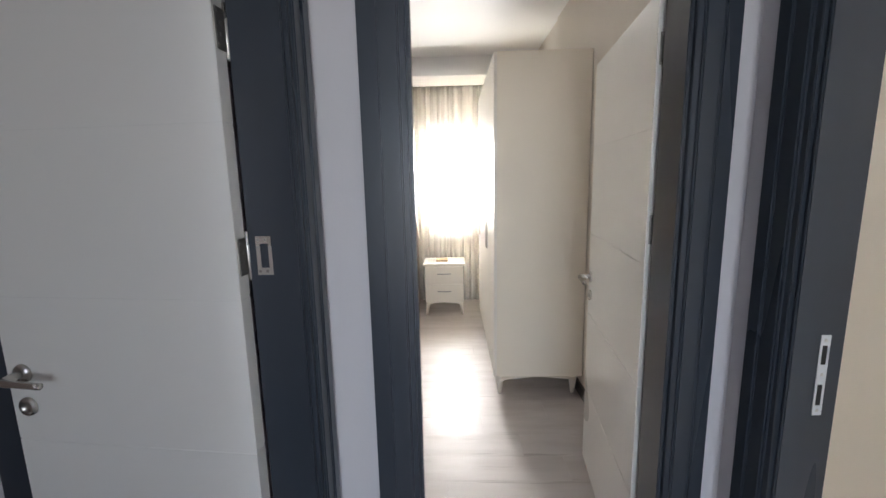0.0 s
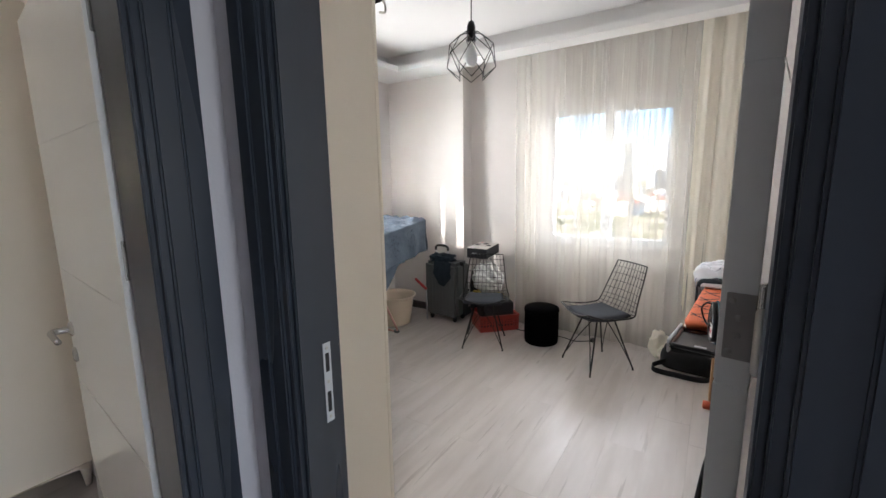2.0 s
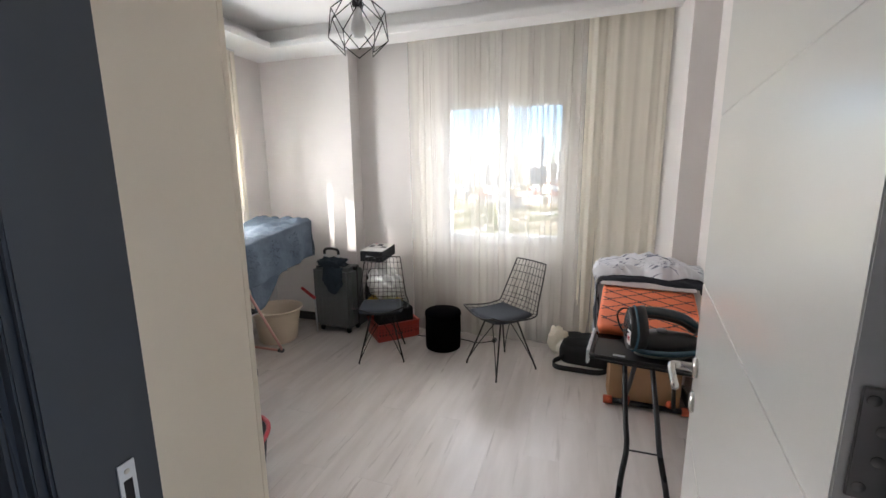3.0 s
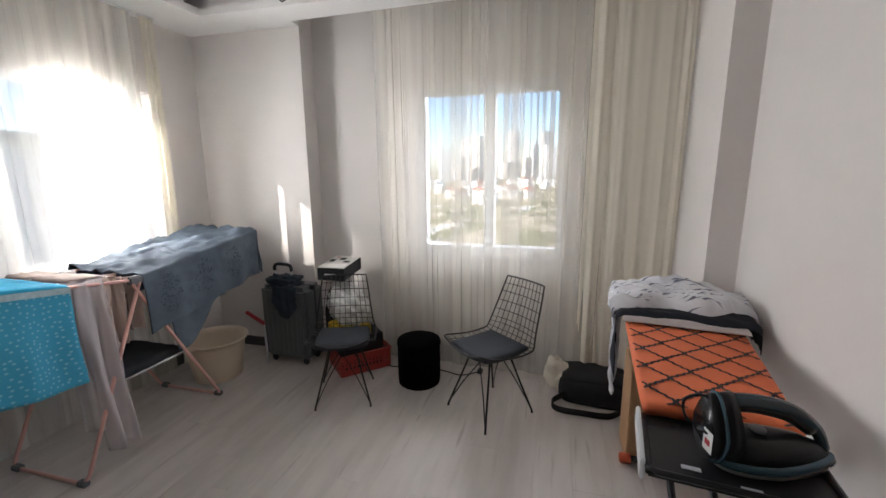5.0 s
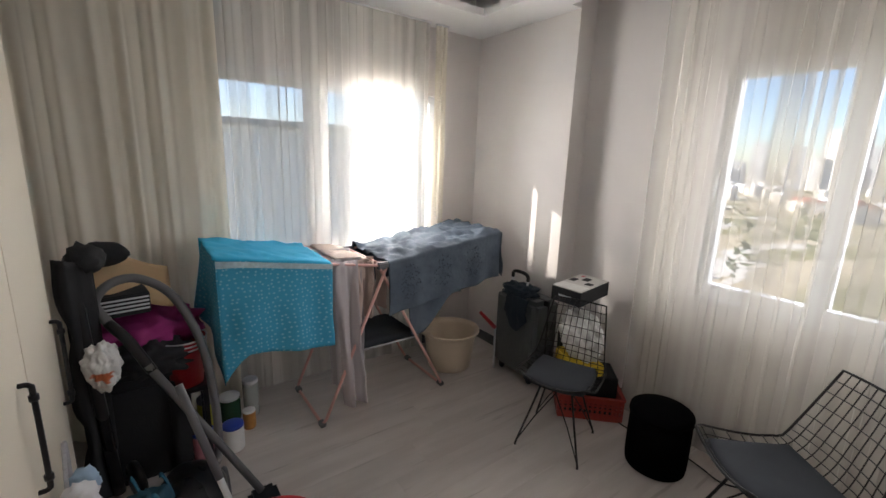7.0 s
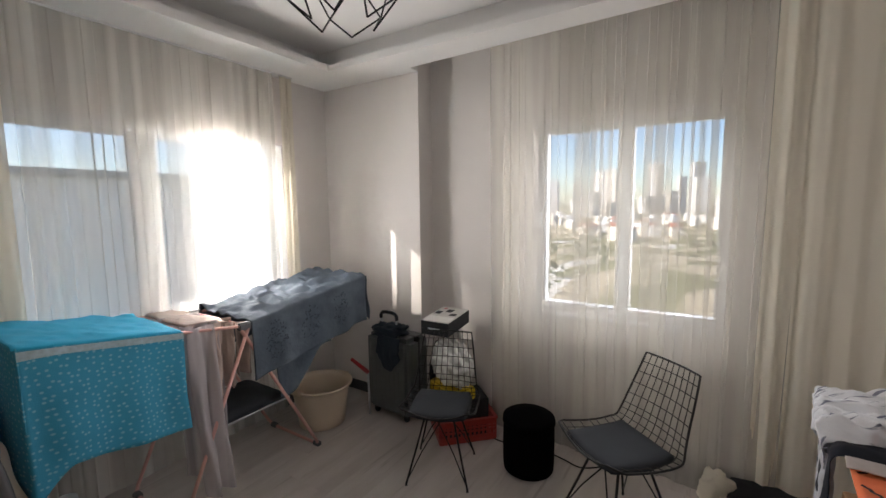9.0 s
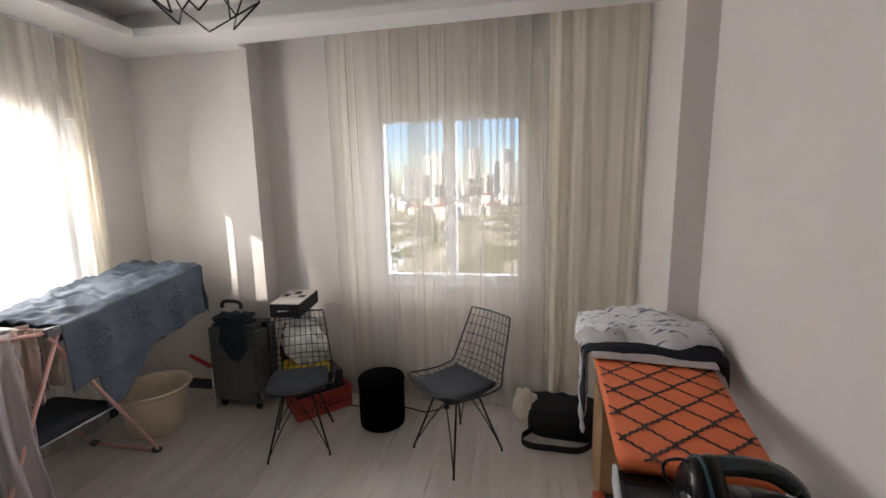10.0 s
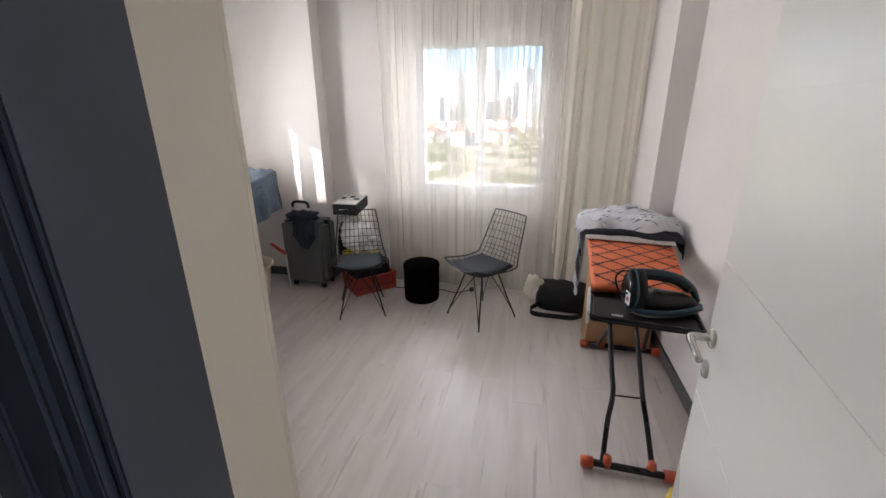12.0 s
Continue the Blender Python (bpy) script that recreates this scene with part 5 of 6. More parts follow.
fc = thing("power_cable", "thin black power cable lying along the skirting", "cable")
part("cable", tube(smooth_line([(4.16, 2.02, 0.006), (4.06, 1.93, 0.006), (4.03, 1.80, 0.006), (4.09, 1.62, 0.006), (4.05, 1.40, 0.006), (4.02, 1.28, 0.006), (4.10, 1.16, 0.006)], 8), 0.0045, 8), BLACK, fc, smooth=True)
part("plug", box(4.07, 4.13, 1.125, 1.165, 0.0, 0.03, 0.008), BLACK, fc)

# rolled rug behind the open door
rr = thing("rolled_rug", "cream rolled rug tied with a black ribbon behind the door", "rug", (2.06, -0.145, 0), 20)
part("roll", lathe([(0.0, 0.0), (0.085, 0.0), (0.092, 0.02), (0.094, 0.7), (0.091, 1.05), (0.086, 1.28), (0.091, 1.5), (0.085, 1.53), (0.06, 1.525), (0.0, 1.52)], 28, sx=1.0, sy=0.9), IVORY, rr, smooth=True)
part("ribbon", tube([(0.089 * math.cos(a), 0.081 * math.sin(a), 1.28) for a in (k * math.tau / 28 for k in range(28))], 0.004, 8, closed=True), BLACKMATT, rr, "black ribbon", True)
bow = part("bow", tube(smooth_line([(0, 0, 0), (0.012, 0.02, 0.010), (0.02, 0.028, 0.002), (0.010, 0.012, -0.005), (0, 0, 0)], 6), 0.004, 6), BLACKMATT, rr, smooth=True)
bow.matrix_basis = pose(0.075, 0.048, 1.28)
part("ribbon_tail", tube(smooth_line([(0.075, 0.05, 1.28), (0.10, 0.062, 1.268), (0.122, 0.065, 1.255)], 5), 0.004, 6), BLACKMATT, rr, smooth=True)
part("ribbon_tail", tube(smooth_line([(0.075, 0.05, 1.28), (0.092, 0.06, 1.24), (0.115, 0.07, 1.18)], 5), 0.004, 6), BLACKMATT, rr, smooth=True)
yb = thing("shopping_bag", "yellow plastic bag with dark print behind the door", "bag", (1.94, 0.03, 0))
part("sack", blob(0.09, 0.05, 0.11, (0.0, 0.0, 0.10), 0.25, 2.5, 3.0, flat=0.0), YELLOW, yb, smooth=True)
part("cable", tube(smooth_line([(0.24, -0.10, 0.22), (0.20, -0.08, 0.14), (0.22, -0.06, 0.05), (0.16, -0.06, 0.006)], 6), 0.004, 6), BLACK, yb, smooth=True)

# ---- mop bucket and vacuum cleaner ----
mb = thing("mop_bucket", "charcoal mop bucket with red rim and red wringer", "bucket", (1.915, 1.985, 0), 12)
part("tub", lathe([(0.0, 0.01), (0.125, 0.0), (0.135, 0.01), (0.165, 0.27), (0.168, 0.285), (0.155, 0.285), (0.13, 0.05), (0.0, 0.04)], 40, sx=1.22, sy=0.92), CUSHION, mb, smooth=True)
part("rim", tube([(0.172 * 1.22 * math.cos(a), 0.172 * 0.92 * math.sin(a), 0.287) for a in (k * math.tau / 44 for k in range(44))], 0.011, 8, closed=True), RED, mb, "red plastic rim", True)
part("wringer", lathe([(0.082, 0.27), (0.088, 0.30), (0.07, 0.305), (0.055, 0.26), (0.04, 0.19), (0.0, 0.18)], 28, (-0.125, -0.02, 0.020)), RED, mb, "red wringer basket", True)
mp = thing("mop", "telescopic mop pole leaning in the bucket", "mop", (0.03, 0.04, 0))
part("pole", tube([(1.90, 1.97, 0.10), (1.80, 2.085, 0.48)], 0.0115, 10), LIGHTGREY, mp, "white metal pole", True)
part("upper_pole", tube([(1.80, 2.085, 0.48), (1.712, 2.19, 0.82)], 0.014, 10), GREYPLASTIC, mp, "grey foam grip", True)
part("head", blob(0.06, 0.06, 0.045, (1.905, 1.965, 0.09), 0.3, 5, 2.0, 3), GREYPLASTIC, mp, "wet grey mop head", True)
vc = thing("vacuum_cleaner", "black vacuum cleaner with grey tube and looped hose", "vacuum cleaner", (0.04, 0.07, 0))
part("body", blob(0.14, 0.19, 0.125, (1.72, 2.46, 0.125), 0.06, 1.6, 2.0, 4, flat=0.0), BLACK, vc, smooth=True)
for s in (-1, 1):
    whl = part("wheel", lathe([(0.02, -0.015), (0.075, -0.012), (0.08, 0), (0.075, 0.012), (0.02, 0.015)], 24), GREYPLASTIC, vc, smooth=True)
    whl.matrix_basis = pose(1.72 + s * 0.135, 2.52, 0.08, 0, 90, 0)
part("tube", tube([(1.615, 2.585, 0.73), (1.80, 2.50, 0.40), (1.985, 2.40, 0.07)], 0.017, 12), HOSEGREY, vc, "grey telescopic tube", True)
part("floor_head", box(1.93, 2.06, 2.33, 2.46, 0.0, 0.055, 0.02), BLACK, vc)
part("grip", tube(smooth_line([(1.63, 2.58, 0.70), (1.56, 2.64, 0.83), (1.50, 2.70, 0.90)], 6), 0.021, 10), BLACK, vc, smooth=True)
part("hose", tube(smooth_line([(1.50, 2.70, 0.90), (1.46, 2.76, 0.98), (1.52, 2.82, 1.04), (1.62, 2.86, 1.035), (1.74, 2.86, 0.93), (1.83, 2.80, 0.70), (1.86, 2.72, 0.40), (1.84, 2.62, 0.16), (1.76, 2.54, 0.18)], 12), 0.02, 10), HOSEGREY, vc, "grey ribbed hose", True)

# ---- clutter in the corner ----
ch = thing("storage_chest", "black storage chest under a heap of clothes", "chest", (0.05, 0.06, 0))
part("body", box(1.40, 1.76, 2.86, 3.31, 0.0, 0.52, 0.02), BLACKMATT, ch)
part("lid", box(1.395, 1.765, 2.855, 3.315, 0.523, 0.60, 0.015), BLACKMATT, ch)
fp = thing("folded_pushchair", "dark folded pushchair leaning against the cabinet", "pushchair", (0.03, 0.07, 0.03))
part("frame", tube(smooth_line([(1.47, 2.66, 0.10), (1.45, 2.64, 0.55), (1.43, 2.66, 0.95), (1.42, 2.72, 1.16)], 8), 0.022, 10), BLACK, fp, smooth=True)
part("frame", tube(smooth_line([(1.40, 2.70, 0.10), (1.41, 2.74, 0.6), (1.40, 2.82, 1.12)], 8), 0.022, 10), BLACK, fp, smooth=True)
part("seat", sheet(lambda u, v: Vector((1.41 + 0.075 * u, 2.61 + 0.10 * u + 0.02 * wob(u * 4, v * 5, 2), 0.12 + 1.05 * v - 0.05 * u)), 10, 30, 0.05), BLACKMATT, fp, "black worn fabric seat", True)
for x, y in ((1.53, 2.72), (1.44, 2.80)):
    wl = part("wheel", lathe([(0.03, -0.012), (0.085, -0.014), (0.09, 0), (0.085, 0.014), (0.03, 0.012)], 24), BLACK, fp, smooth=True)
    wl.matrix_basis = pose(x, y, 0.09, 0, 90, 20)
part("hood", blob(0.07, 0.10, 0.06, (1.46, 2.75, 1.14), 0.25, 3, 4.0, 3), BLACKMATT, fp, smooth=True)
solo("crumpled_blouse", blob(0.22, 0.20, 0.12, (1.67, 3.09, 0.74), 0.35, 3.0, 5.0, flat=0.602), MAGENTA, "crumpled magenta blouse heaped on the chest", "clothes", smooth=True)
sx = thing("striped_box", "black box with pale stripes on the clothes heap", "box", (1.55, 3.00, 0.87), 8)
part("body", box(-0.13, 0.13, -0.09, 0.10, 0.0, 0.10, 0.006), BLACKMATT, sx)
for k in range(4):
    part("stripe", box(-0.125, 0.125, -0.0925, -0.0905, 0.022 + 0.018 * k, 0.030 + 0.018 * k), LIGHTGREY, sx)
solo("cardboard_sheet", sheet(lambda u, v: Vector((1.41 + 0.37 * u, 2.96 + 0.30 * v, 0.985 + 0.13 * v - 0.09 * u + 0.02 * math.sin(u * 5))), 14, 10, 0.006), PALECARD, "torn tan cardboard lying on the heap", "cardboard", smooth=True)
solo("cap", blob(0.10, 0.085, 0.06, (1.53, 3.12, 1.125), 0.12, 2.0, 3.0, 3, flat=1.07), BLACKMATT, "black cap lying on the cardboard", "cap", smooth=True)
solo("jacket", blob(0.17, 0.12, 0.09, (1.65, 2.93, 0.645), 0.4, 3.5, 9.0, flat=0.57), BLACKMATT, "black jacket sagging over the chest", "clothes", smooth=True)
rb = thing("red_pail", "red pail with striped band standing on the chest", "pail", (1.80, 2.98, 0.45))
part("pail", lathe([(0.0, 0.0), (0.075, 0.0), (0.105, 0.24), (0.108, 0.245), (0.10, 0.245), (0.072, 0.01), (0.0, 0.008)], 28), RED, rb, smooth=True)
for k in range(3):
    part("band", tube([((0.107 - 0.003 * k) * math.cos(a), (0.107 - 0.003 * k) * math.sin(a), 0.248 - 0.022 * k) for a in (n * math.tau / 28 for n in range(28))], 0.004, 6, closed=True), LIGHTGREY, rb, "pale ring", True)
solo("stool", boxes((1.71, 1.89, 2.89, 3.07, 0.425, 0.45), (1.715, 1.74, 2.895, 2.92, 0.0, 0.425), (1.86, 1.885, 2.895, 2.92, 0.0, 0.425), (1.715, 1.74, 3.04, 3.065, 0.0, 0.425), (1.86, 1.885, 3.04, 3.065, 0.0, 0.425), bevel=0.004), BLACK, "low black stool under the red pail", "stool")
wb = thing("carrier_bag", "white carrier bag with orange print hanging at the pushchair", "bag", (1.51, 2.69, 0.63))
part("sack", blob(0.06, 0.055, 0.10, (0, 0, 0.12), 0.24, 2.4, 5.0, 5), BAGPRINT, wb, smooth=True)
hb2 = thing("hanging_bag", "grey bag of pale clothes hanging from the cabinet handle", "bag", (1.47, 2.12, 0.30))
part("sack", blob(0.05, 0.11, 0.16, (0, 0, 0.14), 0.22, 2.5, 3.0, 4), GREYCLOTH, hb2, smooth=True)
part("cloth", blob(0.045, 0.06, 0.05, (0.0, -0.03, 0.30), 0.4, 3.0, 7.0, 3), WHITECLOTH, hb2, "white cloth spilling out", True)
part("cloth", blob(0.04, 0.05, 0.045, (0.0, 0.07, 0.29), 0.4, 3.0, 9.0, 3), mat("pale_blue_cloth", (0.35, 0.48, 0.62), 0.9, bump=0.4), hb2, "pale blue cloth spilling out", True)
part("strap", tube(smooth_line([(-0.03, 0.0, 0.30), (-0.032, 0.07, 0.42), (-0.03, 0.075, 0.44), (-0.03, 0.09, 0.42), (-0.03, 0.09, 0.30)], 6), 0.006, 6), GREYCLOTH, hb2, smooth=True)
rs = thing("rucksack", "steel blue rucksack with dark straps lying on the floor", "bag", (1.60, 2.42, 0))
part("body", blob(0.11, 0.14, 0.15, (0, 0, 0.14), 0.26, 2.6, 12.0, 5, flat=0.0), STEELBLUE, rs, smooth=True)
part("pocket", blob(0.075, 0.07, 0.07, (0.06, -0.06, 0.10), 0.3, 3.5, 4.0, 4, flat=0.0), DARKBLUE, rs, smooth=True)
for k, (dx, dy) in enumerate(((0.03, -0.05), (0.07, 0.04), (-0.02, 0.08))):
    part("strap", sheet(lambda u, v: Vector((dx - 0.02 + 0.13 * u, dy - 0.02 + 0.025 * v + 0.03 * math.sin(u * 5 + k), 0.30 - 0.26 * u ** 1.5 + 0.03 * math.sin(u * 9 + k))), 20, 3, 0.006), mat("blue_webbing", (0.02, 0.12, 0.19), 0.8, var=0.2) if k == 0 else bpy.data.materials["blue_webbing"], rs, "blue webbing strap", True)
yj = thing("jug", "yellow plastic jug on the floor", "jug", (1.725, 3.10, 0))
part("body", lathe([(0.0, 0.0), (0.055, 0.0), (0.065, 0.03), (0.06, 0.11), (0.045, 0.15), (0.048, 0.16), (0.04, 0.16), (0.0, 0.02)], 20), YELLOW, yj, smooth=True)
part("spout", tube([(0.05, -0.02, 0.08), (0.09, -0.04, 0.13)], [0.015, 0.008], 8), YELLOW, yj, smooth=True)
part("handle", tube(smooth_line([(-0.05, 0.01, 0.14), (-0.09, 0.02, 0.12), (-0.085, 0.02, 0.06), (-0.06, 0.01, 0.04)], 5), 0.007, 6), YELLOW, yj, smooth=True)


def pot(name, label, cat, at, r, h, material, lid_mat, lid_label):
    root = thing(name, label, cat, at)
    part("body", lathe([(0.0, 0.0), (r * 0.95, 0.0), (r, 0.01), (r, h * 0.85), (r * 0.93, h * 0.9), (0.0, h * 0.9)], 22), material, root, smooth=True)
    part("lid", lathe([(r * 0.97, h * 0.9), (r * 0.99, h * 0.91), (r * 0.99, h), (r * 0.9, h * 1.01), (0.0, h * 1.015)], 22), lid_mat, root, lid_label, True)
    return root


pot("tub_pot", "white detergent tub with a blue lid on the floor", "tub", (1.99, 2.955, 0), 0.055, 0.15, BAGWHITE, BLUEPLASTIC, "blue plastic lid")
pot("tub_pot", "pink detergent tub with a blue lid on the floor", "tub", (1.845, 2.965, 0), 0.055, 0.16, mat("pink_plastic", (0.62, 0.25, 0.30), 0.4), BLUEPLASTIC, "blue plastic lid")
pot("cup", "amber paper cup with a white lid on the floor", "cup", (2.10, 3.105, 0), 0.036, 0.115, AMBER, BAGWHITE, "white lid")
pot("bottle", "dark green glass jar on the floor", "jar", (2.02, 3.25, 0), 0.06, 0.16, GREEN, LIGHTGREY, "pale metal lid")
pot("bottle", "clear grey plastic bottle on the floor", "bottle", (2.14, 3.24, 0), 0.045, 0.24, mat("cloudy_plastic", (0.45, 0.48, 0.46), 0.15), LIGHTGREY, "pale cap")
pot("bottle", "yellow-green detergent bottle on the floor", "bottle", (1.89, 3.12, 0), 0.05, 0.26, mat("yellow_green_plastic", (0.42, 0.40, 0.04), 0.35), GREYPLASTIC, "dark cap")

# ---- bedroom ----
wd = thing("wardrobe", "tall ivory wardrobe on tapered feet with lighter fronts", "wardrobe")
A0, A1, B0, B1, Z0, Z1 = 0.305, 0.912, 2.822, 4.45, 0.150, 2.285
part("side_panel", box(A0 + 0.02, A1, B0, B0 + 0.02, Z0, Z1, 0.002), CREAM, wd)
part("side_panel", box(A0 + 0.02, A1, B1 - 0.02, B1, Z0, Z1, 0.002), CREAM, wd)
part("top_panel", box(A0 + 0.02, A1, B0 + 0.02, B1 - 0.02, Z1 - 0.02, Z1), CREAM, wd)
part("bottom_panel", box(A0 + 0.02, A1, B0 + 0.02, B1 - 0.02, Z0, Z0 + 0.02), CREAM, wd)
part("back_panel", box(A1 - 0.008, A1, B0 + 0.02, B1 - 0.02, Z0 + 0.02, Z1 - 0.02), CREAM, wd)
part("apron", sheet(lambda u, v: Vector((A0 + 0.05 + (A1 - A0 - 0.1) * u, B0 + 0.004, Z0 - 0.03 * v * (1 - math.sin(u * math.pi) ** 0.5))), 24, 3, 0.016), CREAM, wd)
for k in range(4):
    a, b = B0 + k * (B1 - B0) / 4, B0 + (k + 1) * (B1 - B0) / 4
    dd = part("door", box(A0, A0 + 0.019, a + 0.002, b - 0.002, Z0 + 0.002, Z1 - 0.002, 0.002), IVORY, wd)
    yy = b - 0.04 if k % 2 == 0 else a + 0.04
    part("handle", tube([(A0 - 0.018, yy, 1.0), (A0 - 0.018, yy, 1.2)], 0.006, 8), STEEL, dd, smooth=True)
for x in (A0 + 0.045, A1 - 0.05):
    for y in (B0 + 0.05, B1 - 0.05):
        ft = part("foot", lathe([(0.012, 0.006), (0.03, Z0 - 0.02), (0.034, Z0)], 12, (x, y, 0)), IVORY, wd, smooth=True)
        part("foot_tip", lathe([(0.011, 0.0), (0.013, 0.008), (0.0, 0.008)], 12, (x, y, 0)), STEEL, ft)
ns = thing("nightstand", "ivory two-drawer nightstand with splayed feet", "nightstand", (-0.074, 4.60, 0))
ns.scale = (1.04, 1.04, 1.085)
part("carcass", box(-0.205, 0.205, 0.016, 0.36, 0.14, 0.53, 0.003), IVORY, ns)
part("top", box(-0.225, 0.225, -0.008, 0.372, 0.53, 0.553, 0.005), IVORY, ns)
for z in (0.17, 0.355):
    dw = part("drawer", box(-0.195, 0.195, 0.0, 0.017, z, z + 0.165, 0.003), IVORY, ns)
    part("handle", tube(smooth_line([(-0.065, -0.001, z + 0.095), (-0.06, -0.018, z + 0.095), (0.06, -0.018, z + 0.095), (0.065, -0.001, z + 0.095)], 4), 0.005, 8), STEELDARK, dw, "dark pull", True)
for sx_ in (-1, 1):
    for y in (0.04, 0.33):
        part("foot", tube([(sx_ * 0.195, y, 0.0), (sx_ * 0.175, y, 0.14)], [0.011, 0.024], 10), IVORY, ns, smooth=True)
part("apron", sheet(lambda u, v: Vector((-0.175 + 0.35 * u, 0.012, 0.145 - 0.035 * v * (1 - math.sin(u * math.pi) ** 0.4))), 20, 3, 0.012), IVORY, ns)
solo("paperback", box(-0.165, -0.035, 4.71, 4.87, 0.600, 0.619, 0.002), PALECARD, "small paperback lying on the nightstand", "book")
bd = thing("bed", "bed with a taupe padded headboard and pale covers", "bed", (0, 0.21, 0))
part("headboard", box(-2.0, -0.385, 4.70, 4.80, 0.0, 1.12, 0.02), TAUPE, bd, "taupe padded headboard")
part("mattress", box(-1.95, -0.47, 2.78, 4.69, 0.25, 0.50, 0.05), WHITECLOTH, bd)
part("base", box(-1.95, -0.50, 2.80, 4.69, 0.06, 0.25, 0.01), TAUPE, bd)
part("cover", box(-1.97, -0.455, 2.76, 4.2, 0.42, 0.525, 0.04), WHITECLOTH, bd)
solo("cushion", blob(0.12, 0.06, 0.10, (-0.62, 4.66, 0.62), 0.08, 2, 3.0, 3), TEAL, "turquoise cushion propped on the bed", "cushion", smooth=True)
ds = thing("door_stop", "orange rubber door stop under the open door", "door stop", (0.735, 2.05, 0))
part("wedge", box(-0.02, 0.02, -0.045, 0.045, 0.0, 0.028, 0.006), REDORANGE, ds)


# ---- outside ----
GRASS = mat("dry_grass_and_scrub", (0.20, 0.19, 0.07), 0.95, var=0.45, scale=0.15)
two_tone(GRASS, (0.48, 0.40, 0.26), "noise", 0.05, 0.45, 0.54, (0.5, 1.2, 1))
two_tone(GRASS, (0.70, 0.66, 0.58), "noise", 0.045, 0.375, 0.39, (0.4, 1.0, 1))
CONCRETE = mat("pale_render", (0.84, 0.82, 0.79), 0.85, var=0.06, scale=0.3)
CONCRETE2 = mat("beige_render", (0.74, 0.68, 0.60), 0.85, var=0.06, scale=0.3)
GREYRENDER = mat("grey_render", (0.34, 0.36, 0.38), 0.85, var=0.05, scale=0.3)
ROOFRED = mat("red_roof_tiles", (0.36, 0.13, 0.08), 0.85, var=0.15, scale=0.5)
DARKPANE = mat("dark_window_panes", (0.16, 0.18, 0.22), 0.3)
LEAFY = mat("tree_foliage", (0.07, 0.11, 0.035), 0.9, var=0.3, scale=0.5)
GZ = -22.0
bm = bmesh.new()
bmesh.ops.create_grid(bm, x_segments=40, y_segments=40, size=3000)
for v in bm.verts:
    v.co.z = GZ + 6 * wob(v.co.x, v.co.y, 0, 0.004)
solo("ground", bm, GRASS, "dry grassy ground falling away towards the city", "ground", kind="structure")


def tower(x, y, w, d, h, turn, material, storeys, label):
    root = thing("apartment_building", label, "building", (x, y, GZ), turn, "distant city buildings")
    part("wall", box(-w / 2, w / 2, -d / 2, d / 2, -8, h, 0.1), material, root)
    part("roof", box(-w / 2 - 0.4, w / 2 + 0.4, -d / 2 - 0.4, d / 2 + 0.4, h, h + 0.8), CONCRETE, root)
    n = max(2, int(w / 4))
    sh = h / storeys
    bm = bmesh.new()

    def pane(*corners):
        bm.faces.new([bm.verts.new(c) for c in corners])
    for k in range(storeys):
        z0, z1 = k * sh + sh * 0.3, k * sh + sh * 0.8
        for i in range(n):
            for s in (-1, 1):
                xx, e = -w / 2 + (i + 0.5) * w / n, w / n * 0.3
                yf = s * (d / 2 + 0.12)
                pane((xx - e, yf, z0), (xx + e, yf, z0), (xx + e, yf, z1), (xx - e, yf, z1))
                yy, e = -d / 2 + (i + 0.5) * d / n, d / n * 0.3
                xf = s * (w / 2 + 0.12)
                pane((xf, yy - e, z0), (xf, yy + e, z0), (xf, yy + e, z1), (xf, yy - e, z1))
    part("windows_far_off", bm, DARKPANE, root)
    return root


rng = random.Random(7)
for k in range(90):
    az = radians(rng.uniform(-38, 62))
    r = rng.uniform(620, 1150)
    tall = rng.random() < 0.5
    h = 22 + (rng.uniform(0.03, 0.08) * r if tall else rng.uniform(2, 16))
    w = rng.uniform(14, 26)
    tower(r * math.cos(az), r * math.sin(az), w, w * rng.uniform(0.7, 1.1), h + 4, rng.uniform(0, 90), rng.choice([CONCRETE, CONCRETE, CONCRETE2]), max(3, int(h / 3.2)), "distant pale apartment tower on the skyline")
for k in range(190):
    az = radians(rng.uniform(-38, 62))
    r = rng.uniform(300, 640)
    root = thing("house", "small distant pale house in the town below", "house", (r * math.cos(az), r * math.sin(az), GZ), rng.uniform(0, 90), "distant houses")
    w, d, h = rng.uniform(8, 14), rng.uniform(7, 11), rng.uniform(5, 9)
    part("wall", box(-w / 2, w / 2, -d / 2, d / 2, -4, h), rng.choice([CONCRETE, CONCRETE2]), root)
    bm = bmesh.new()
    vs = [bm.verts.new(c) for c in ((-w / 2 - .5, -d / 2 - .5, h), (w / 2 + .5, -d / 2 - .5, h), (w / 2 + .5, d / 2 + .5, h), (-w / 2 - .5, d / 2 + .5, h), (-w / 2 + 1, 0, h + 2.4), (w / 2 - 1, 0, h + 2.4))]
    for f in ((0, 1, 5, 4), (2, 3, 4, 5), (1, 2, 5), (3, 0, 4), (3, 2, 1, 0)):
        bm.faces.new([vs[i] for i in f])
    part("roof", bm, rng.choice([ROOFRED, CONCRETE, CONCRETE2]), root)
bm = bmesh.new()
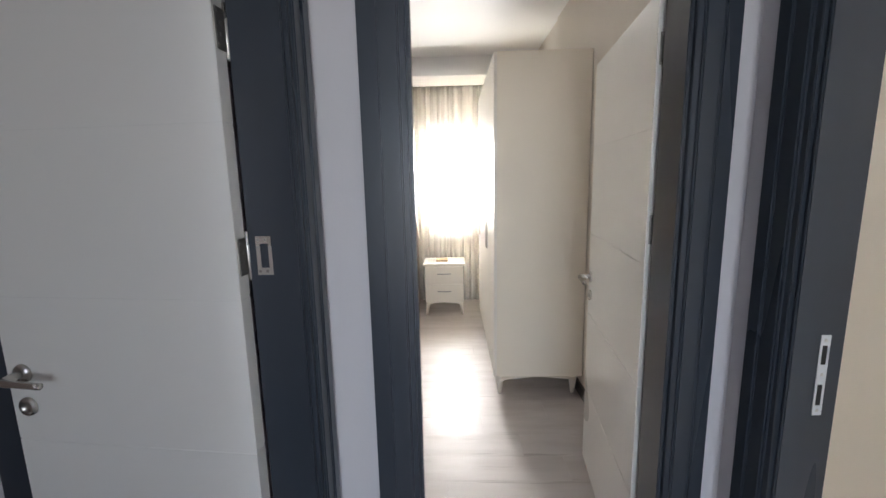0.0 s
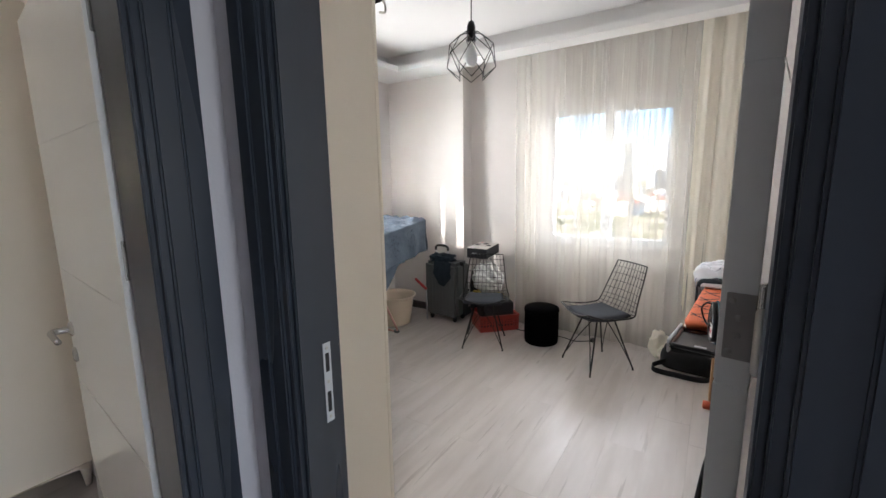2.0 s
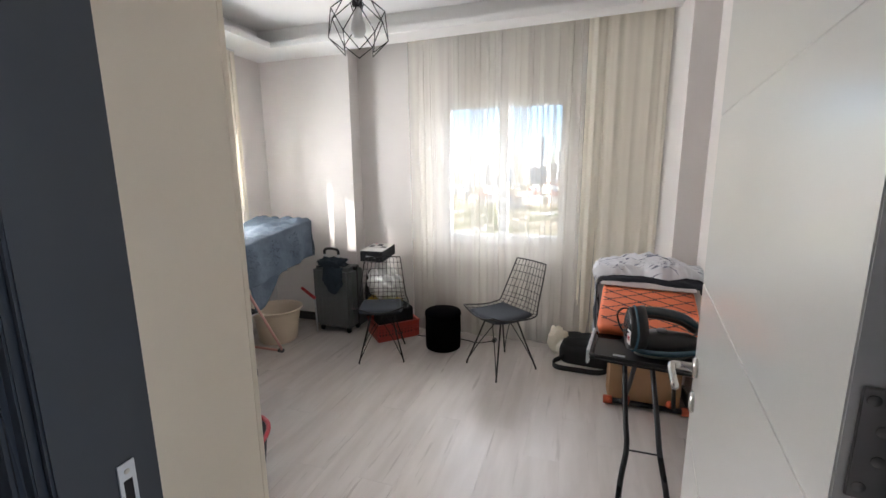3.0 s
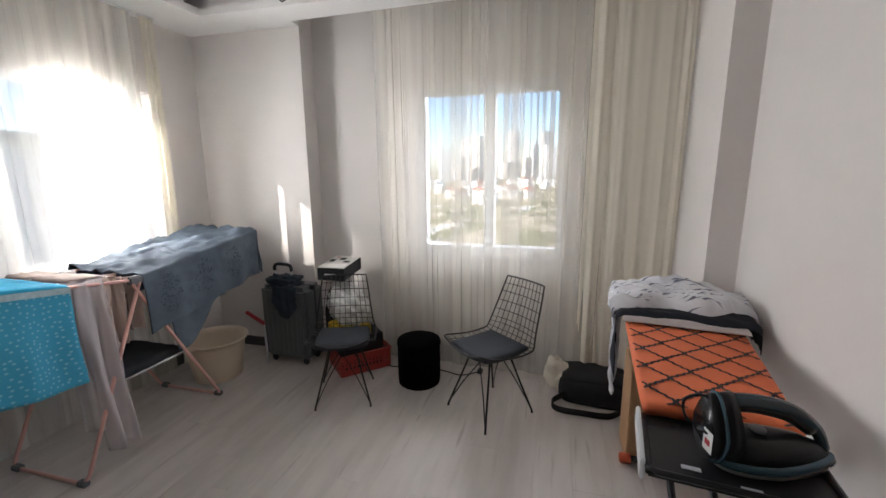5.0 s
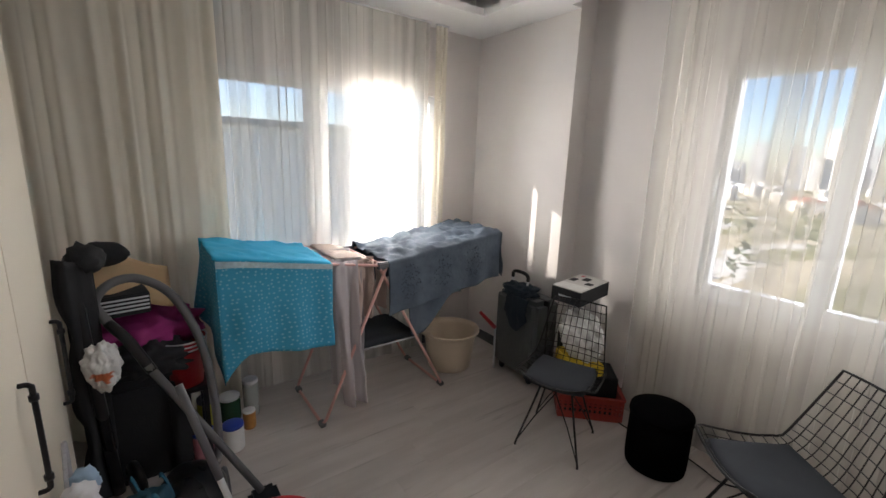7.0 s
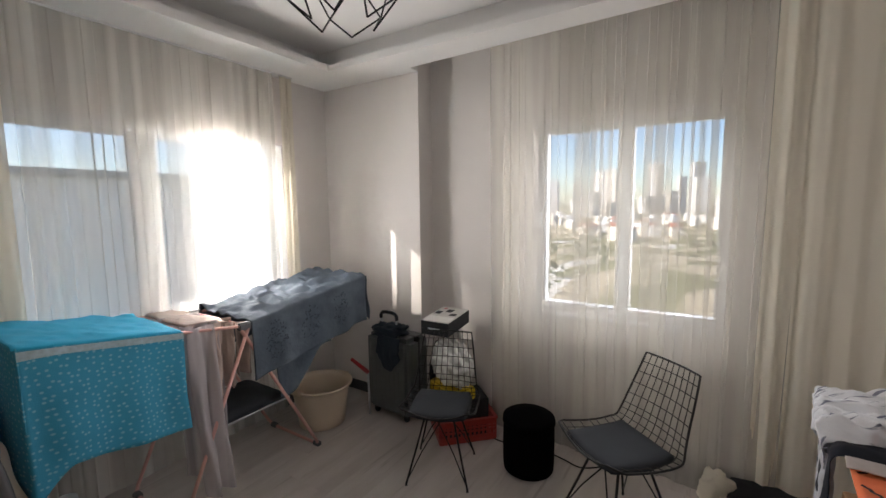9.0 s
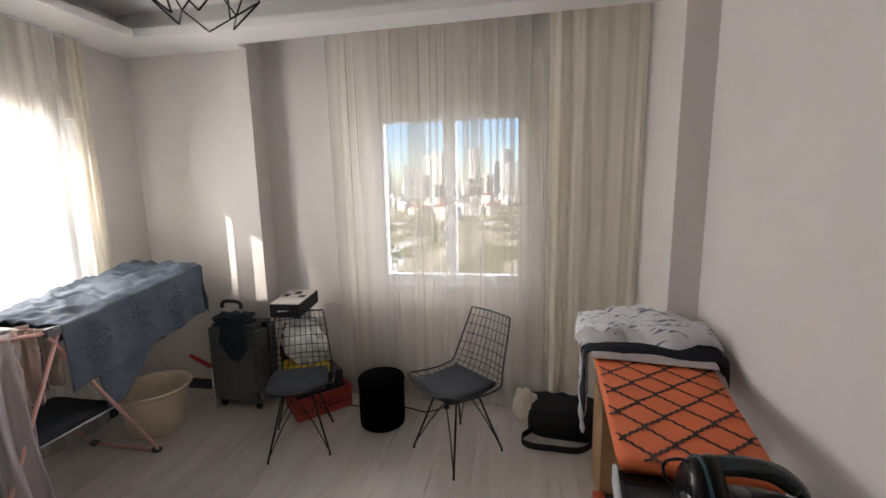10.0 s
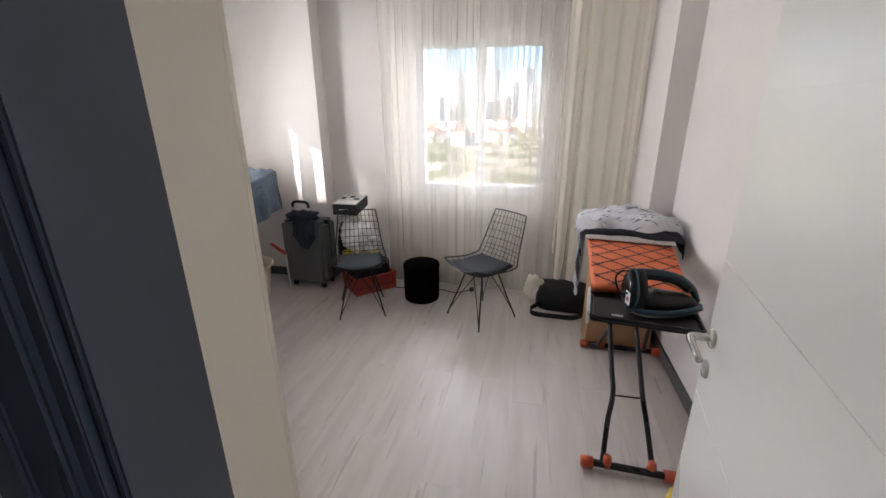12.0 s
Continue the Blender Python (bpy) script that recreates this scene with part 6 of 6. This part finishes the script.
for k in range(90):
    az, r = radians(rng.uniform(-40, 65)), rng.uniform(60, 330)
    c = Vector((r * math.cos(az), r * math.sin(az), GZ + rng.uniform(0, 2)))
    for j in range(14):
        q = c + Vector((rng.gauss(0, 1.6), rng.gauss(0, 1.6), rng.uniform(0.3, 4.5)))
        s = rng.uniform(0.5, 1.2)
        pts = [bm.verts.new(q + Vector((rng.uniform(-s, s), rng.uniform(-s, s), rng.uniform(-s, s)))) for _ in range(6)]
        for f in ((0, 1, 2), (3, 4, 5), (0, 3, 4), (1, 4, 5), (2, 5, 3)):
            bm.faces.new([pts[i] for i in f])
solo("trees", bm, LEAFY, "scattered scrubby trees on the slope below", "trees", kind="stuff")

# the block across the way, seen dimly through the north curtain
nb = thing("apartment_building", "grey apartment block across the way with balconies", "building", (3.5, 24.0, 0))
part("wall", box(-41.0, 30, 0, 12, GZ - 4, 3.0, 0.05), CONCRETE, nb)
part("roof", box(-41.3, 30.3, -0.4, 12.3, 3.0, 3.3, 0.05), GREYRENDER, nb)
# Unseen masses added on the roof to cut the sun into strips indoors.
part("roof_block", box(-40.0, -15.25, 0.05, 3.0, 3.31, 22.0, 0.05), GREYRENDER, nb)
part("stair_tower", box(-15.2, -9.0, 0.05, 3.0, 3.31, 16.0, 0.05), GREYRENDER, nb)
part("fire_wall", box(-15.2, -12.99, 0.06, 0.16, 16.0, 19.5, 0.01), GREYRENDER, nb)
for s in range(5):
    for i in range(5):
        zz, xx = 0.2 - 3.1 * s, -16.0 + i * 3.7
        wd = part("window", box(xx, xx + 1.7, -0.08, 0.02, zz, zz + 1.7), DARKPANE, nb)
        part("sill", box(xx - 0.1, xx + 1.8, -0.2, 0.0, zz - 0.12, zz), CONCRETE, wd)
    part("balcony", box(-9.5, -5.5, -1.4, 0.0, -0.9 - 3.1 * s, -0.7 - 3.1 * s, 0.02), CONCRETE, nb)


# ---- floor planks ----
PW, PL, PT = 0.194, 1.26, 0.012
plank_mesh = {}


def plank(x0, x1, y0, y1):
    key = (round(x1 - x0, 3), round(y1 - y0, 3))
    if key not in plank_mesh:
        b = box(0, key[0] - 0.0005, 0, key[1] - 0.0005, -PT, 0)
        top = [e for e in b.edges if all(v.co.z > -0.001 for v in e.verts)]
        bmesh.ops.bevel(b, geom=top, offset=0.0003, segments=1, affect="EDGES")
        me = bpy.data.meshes.new("plank")
        b.to_mesh(me)
        b.free()
        me.materials.append(PLANK)
        plank_mesh[key] = me
    ob = new("plank", plank_mesh[key])
    ob.parent = FLOOR
    ob.location = (x0, y0, 0)


def lay(x0, x1, y0, y1, seed):
    r = random.Random(seed)
    y, k = y0, 0
    while y < y1 - 0.02:
        x = x0 - r.choice((0.0, 0.42, 0.84, 0.21, 0.63))
        while x < x1 - 0.01:
            a, b = max(x, x0), min(x + PL, x1)
            if b - a > 0.03:
                plank(a, b, y, min(y + PW, y1))
            x += PL
        y += PW
        k += 1


lay(XW2, XWIN, YS, YN, 3)
lay(XHW - 0.13, XW2, -3.0, YH, 4)
lay(-1.9, BX1, YH, BYN, 5)
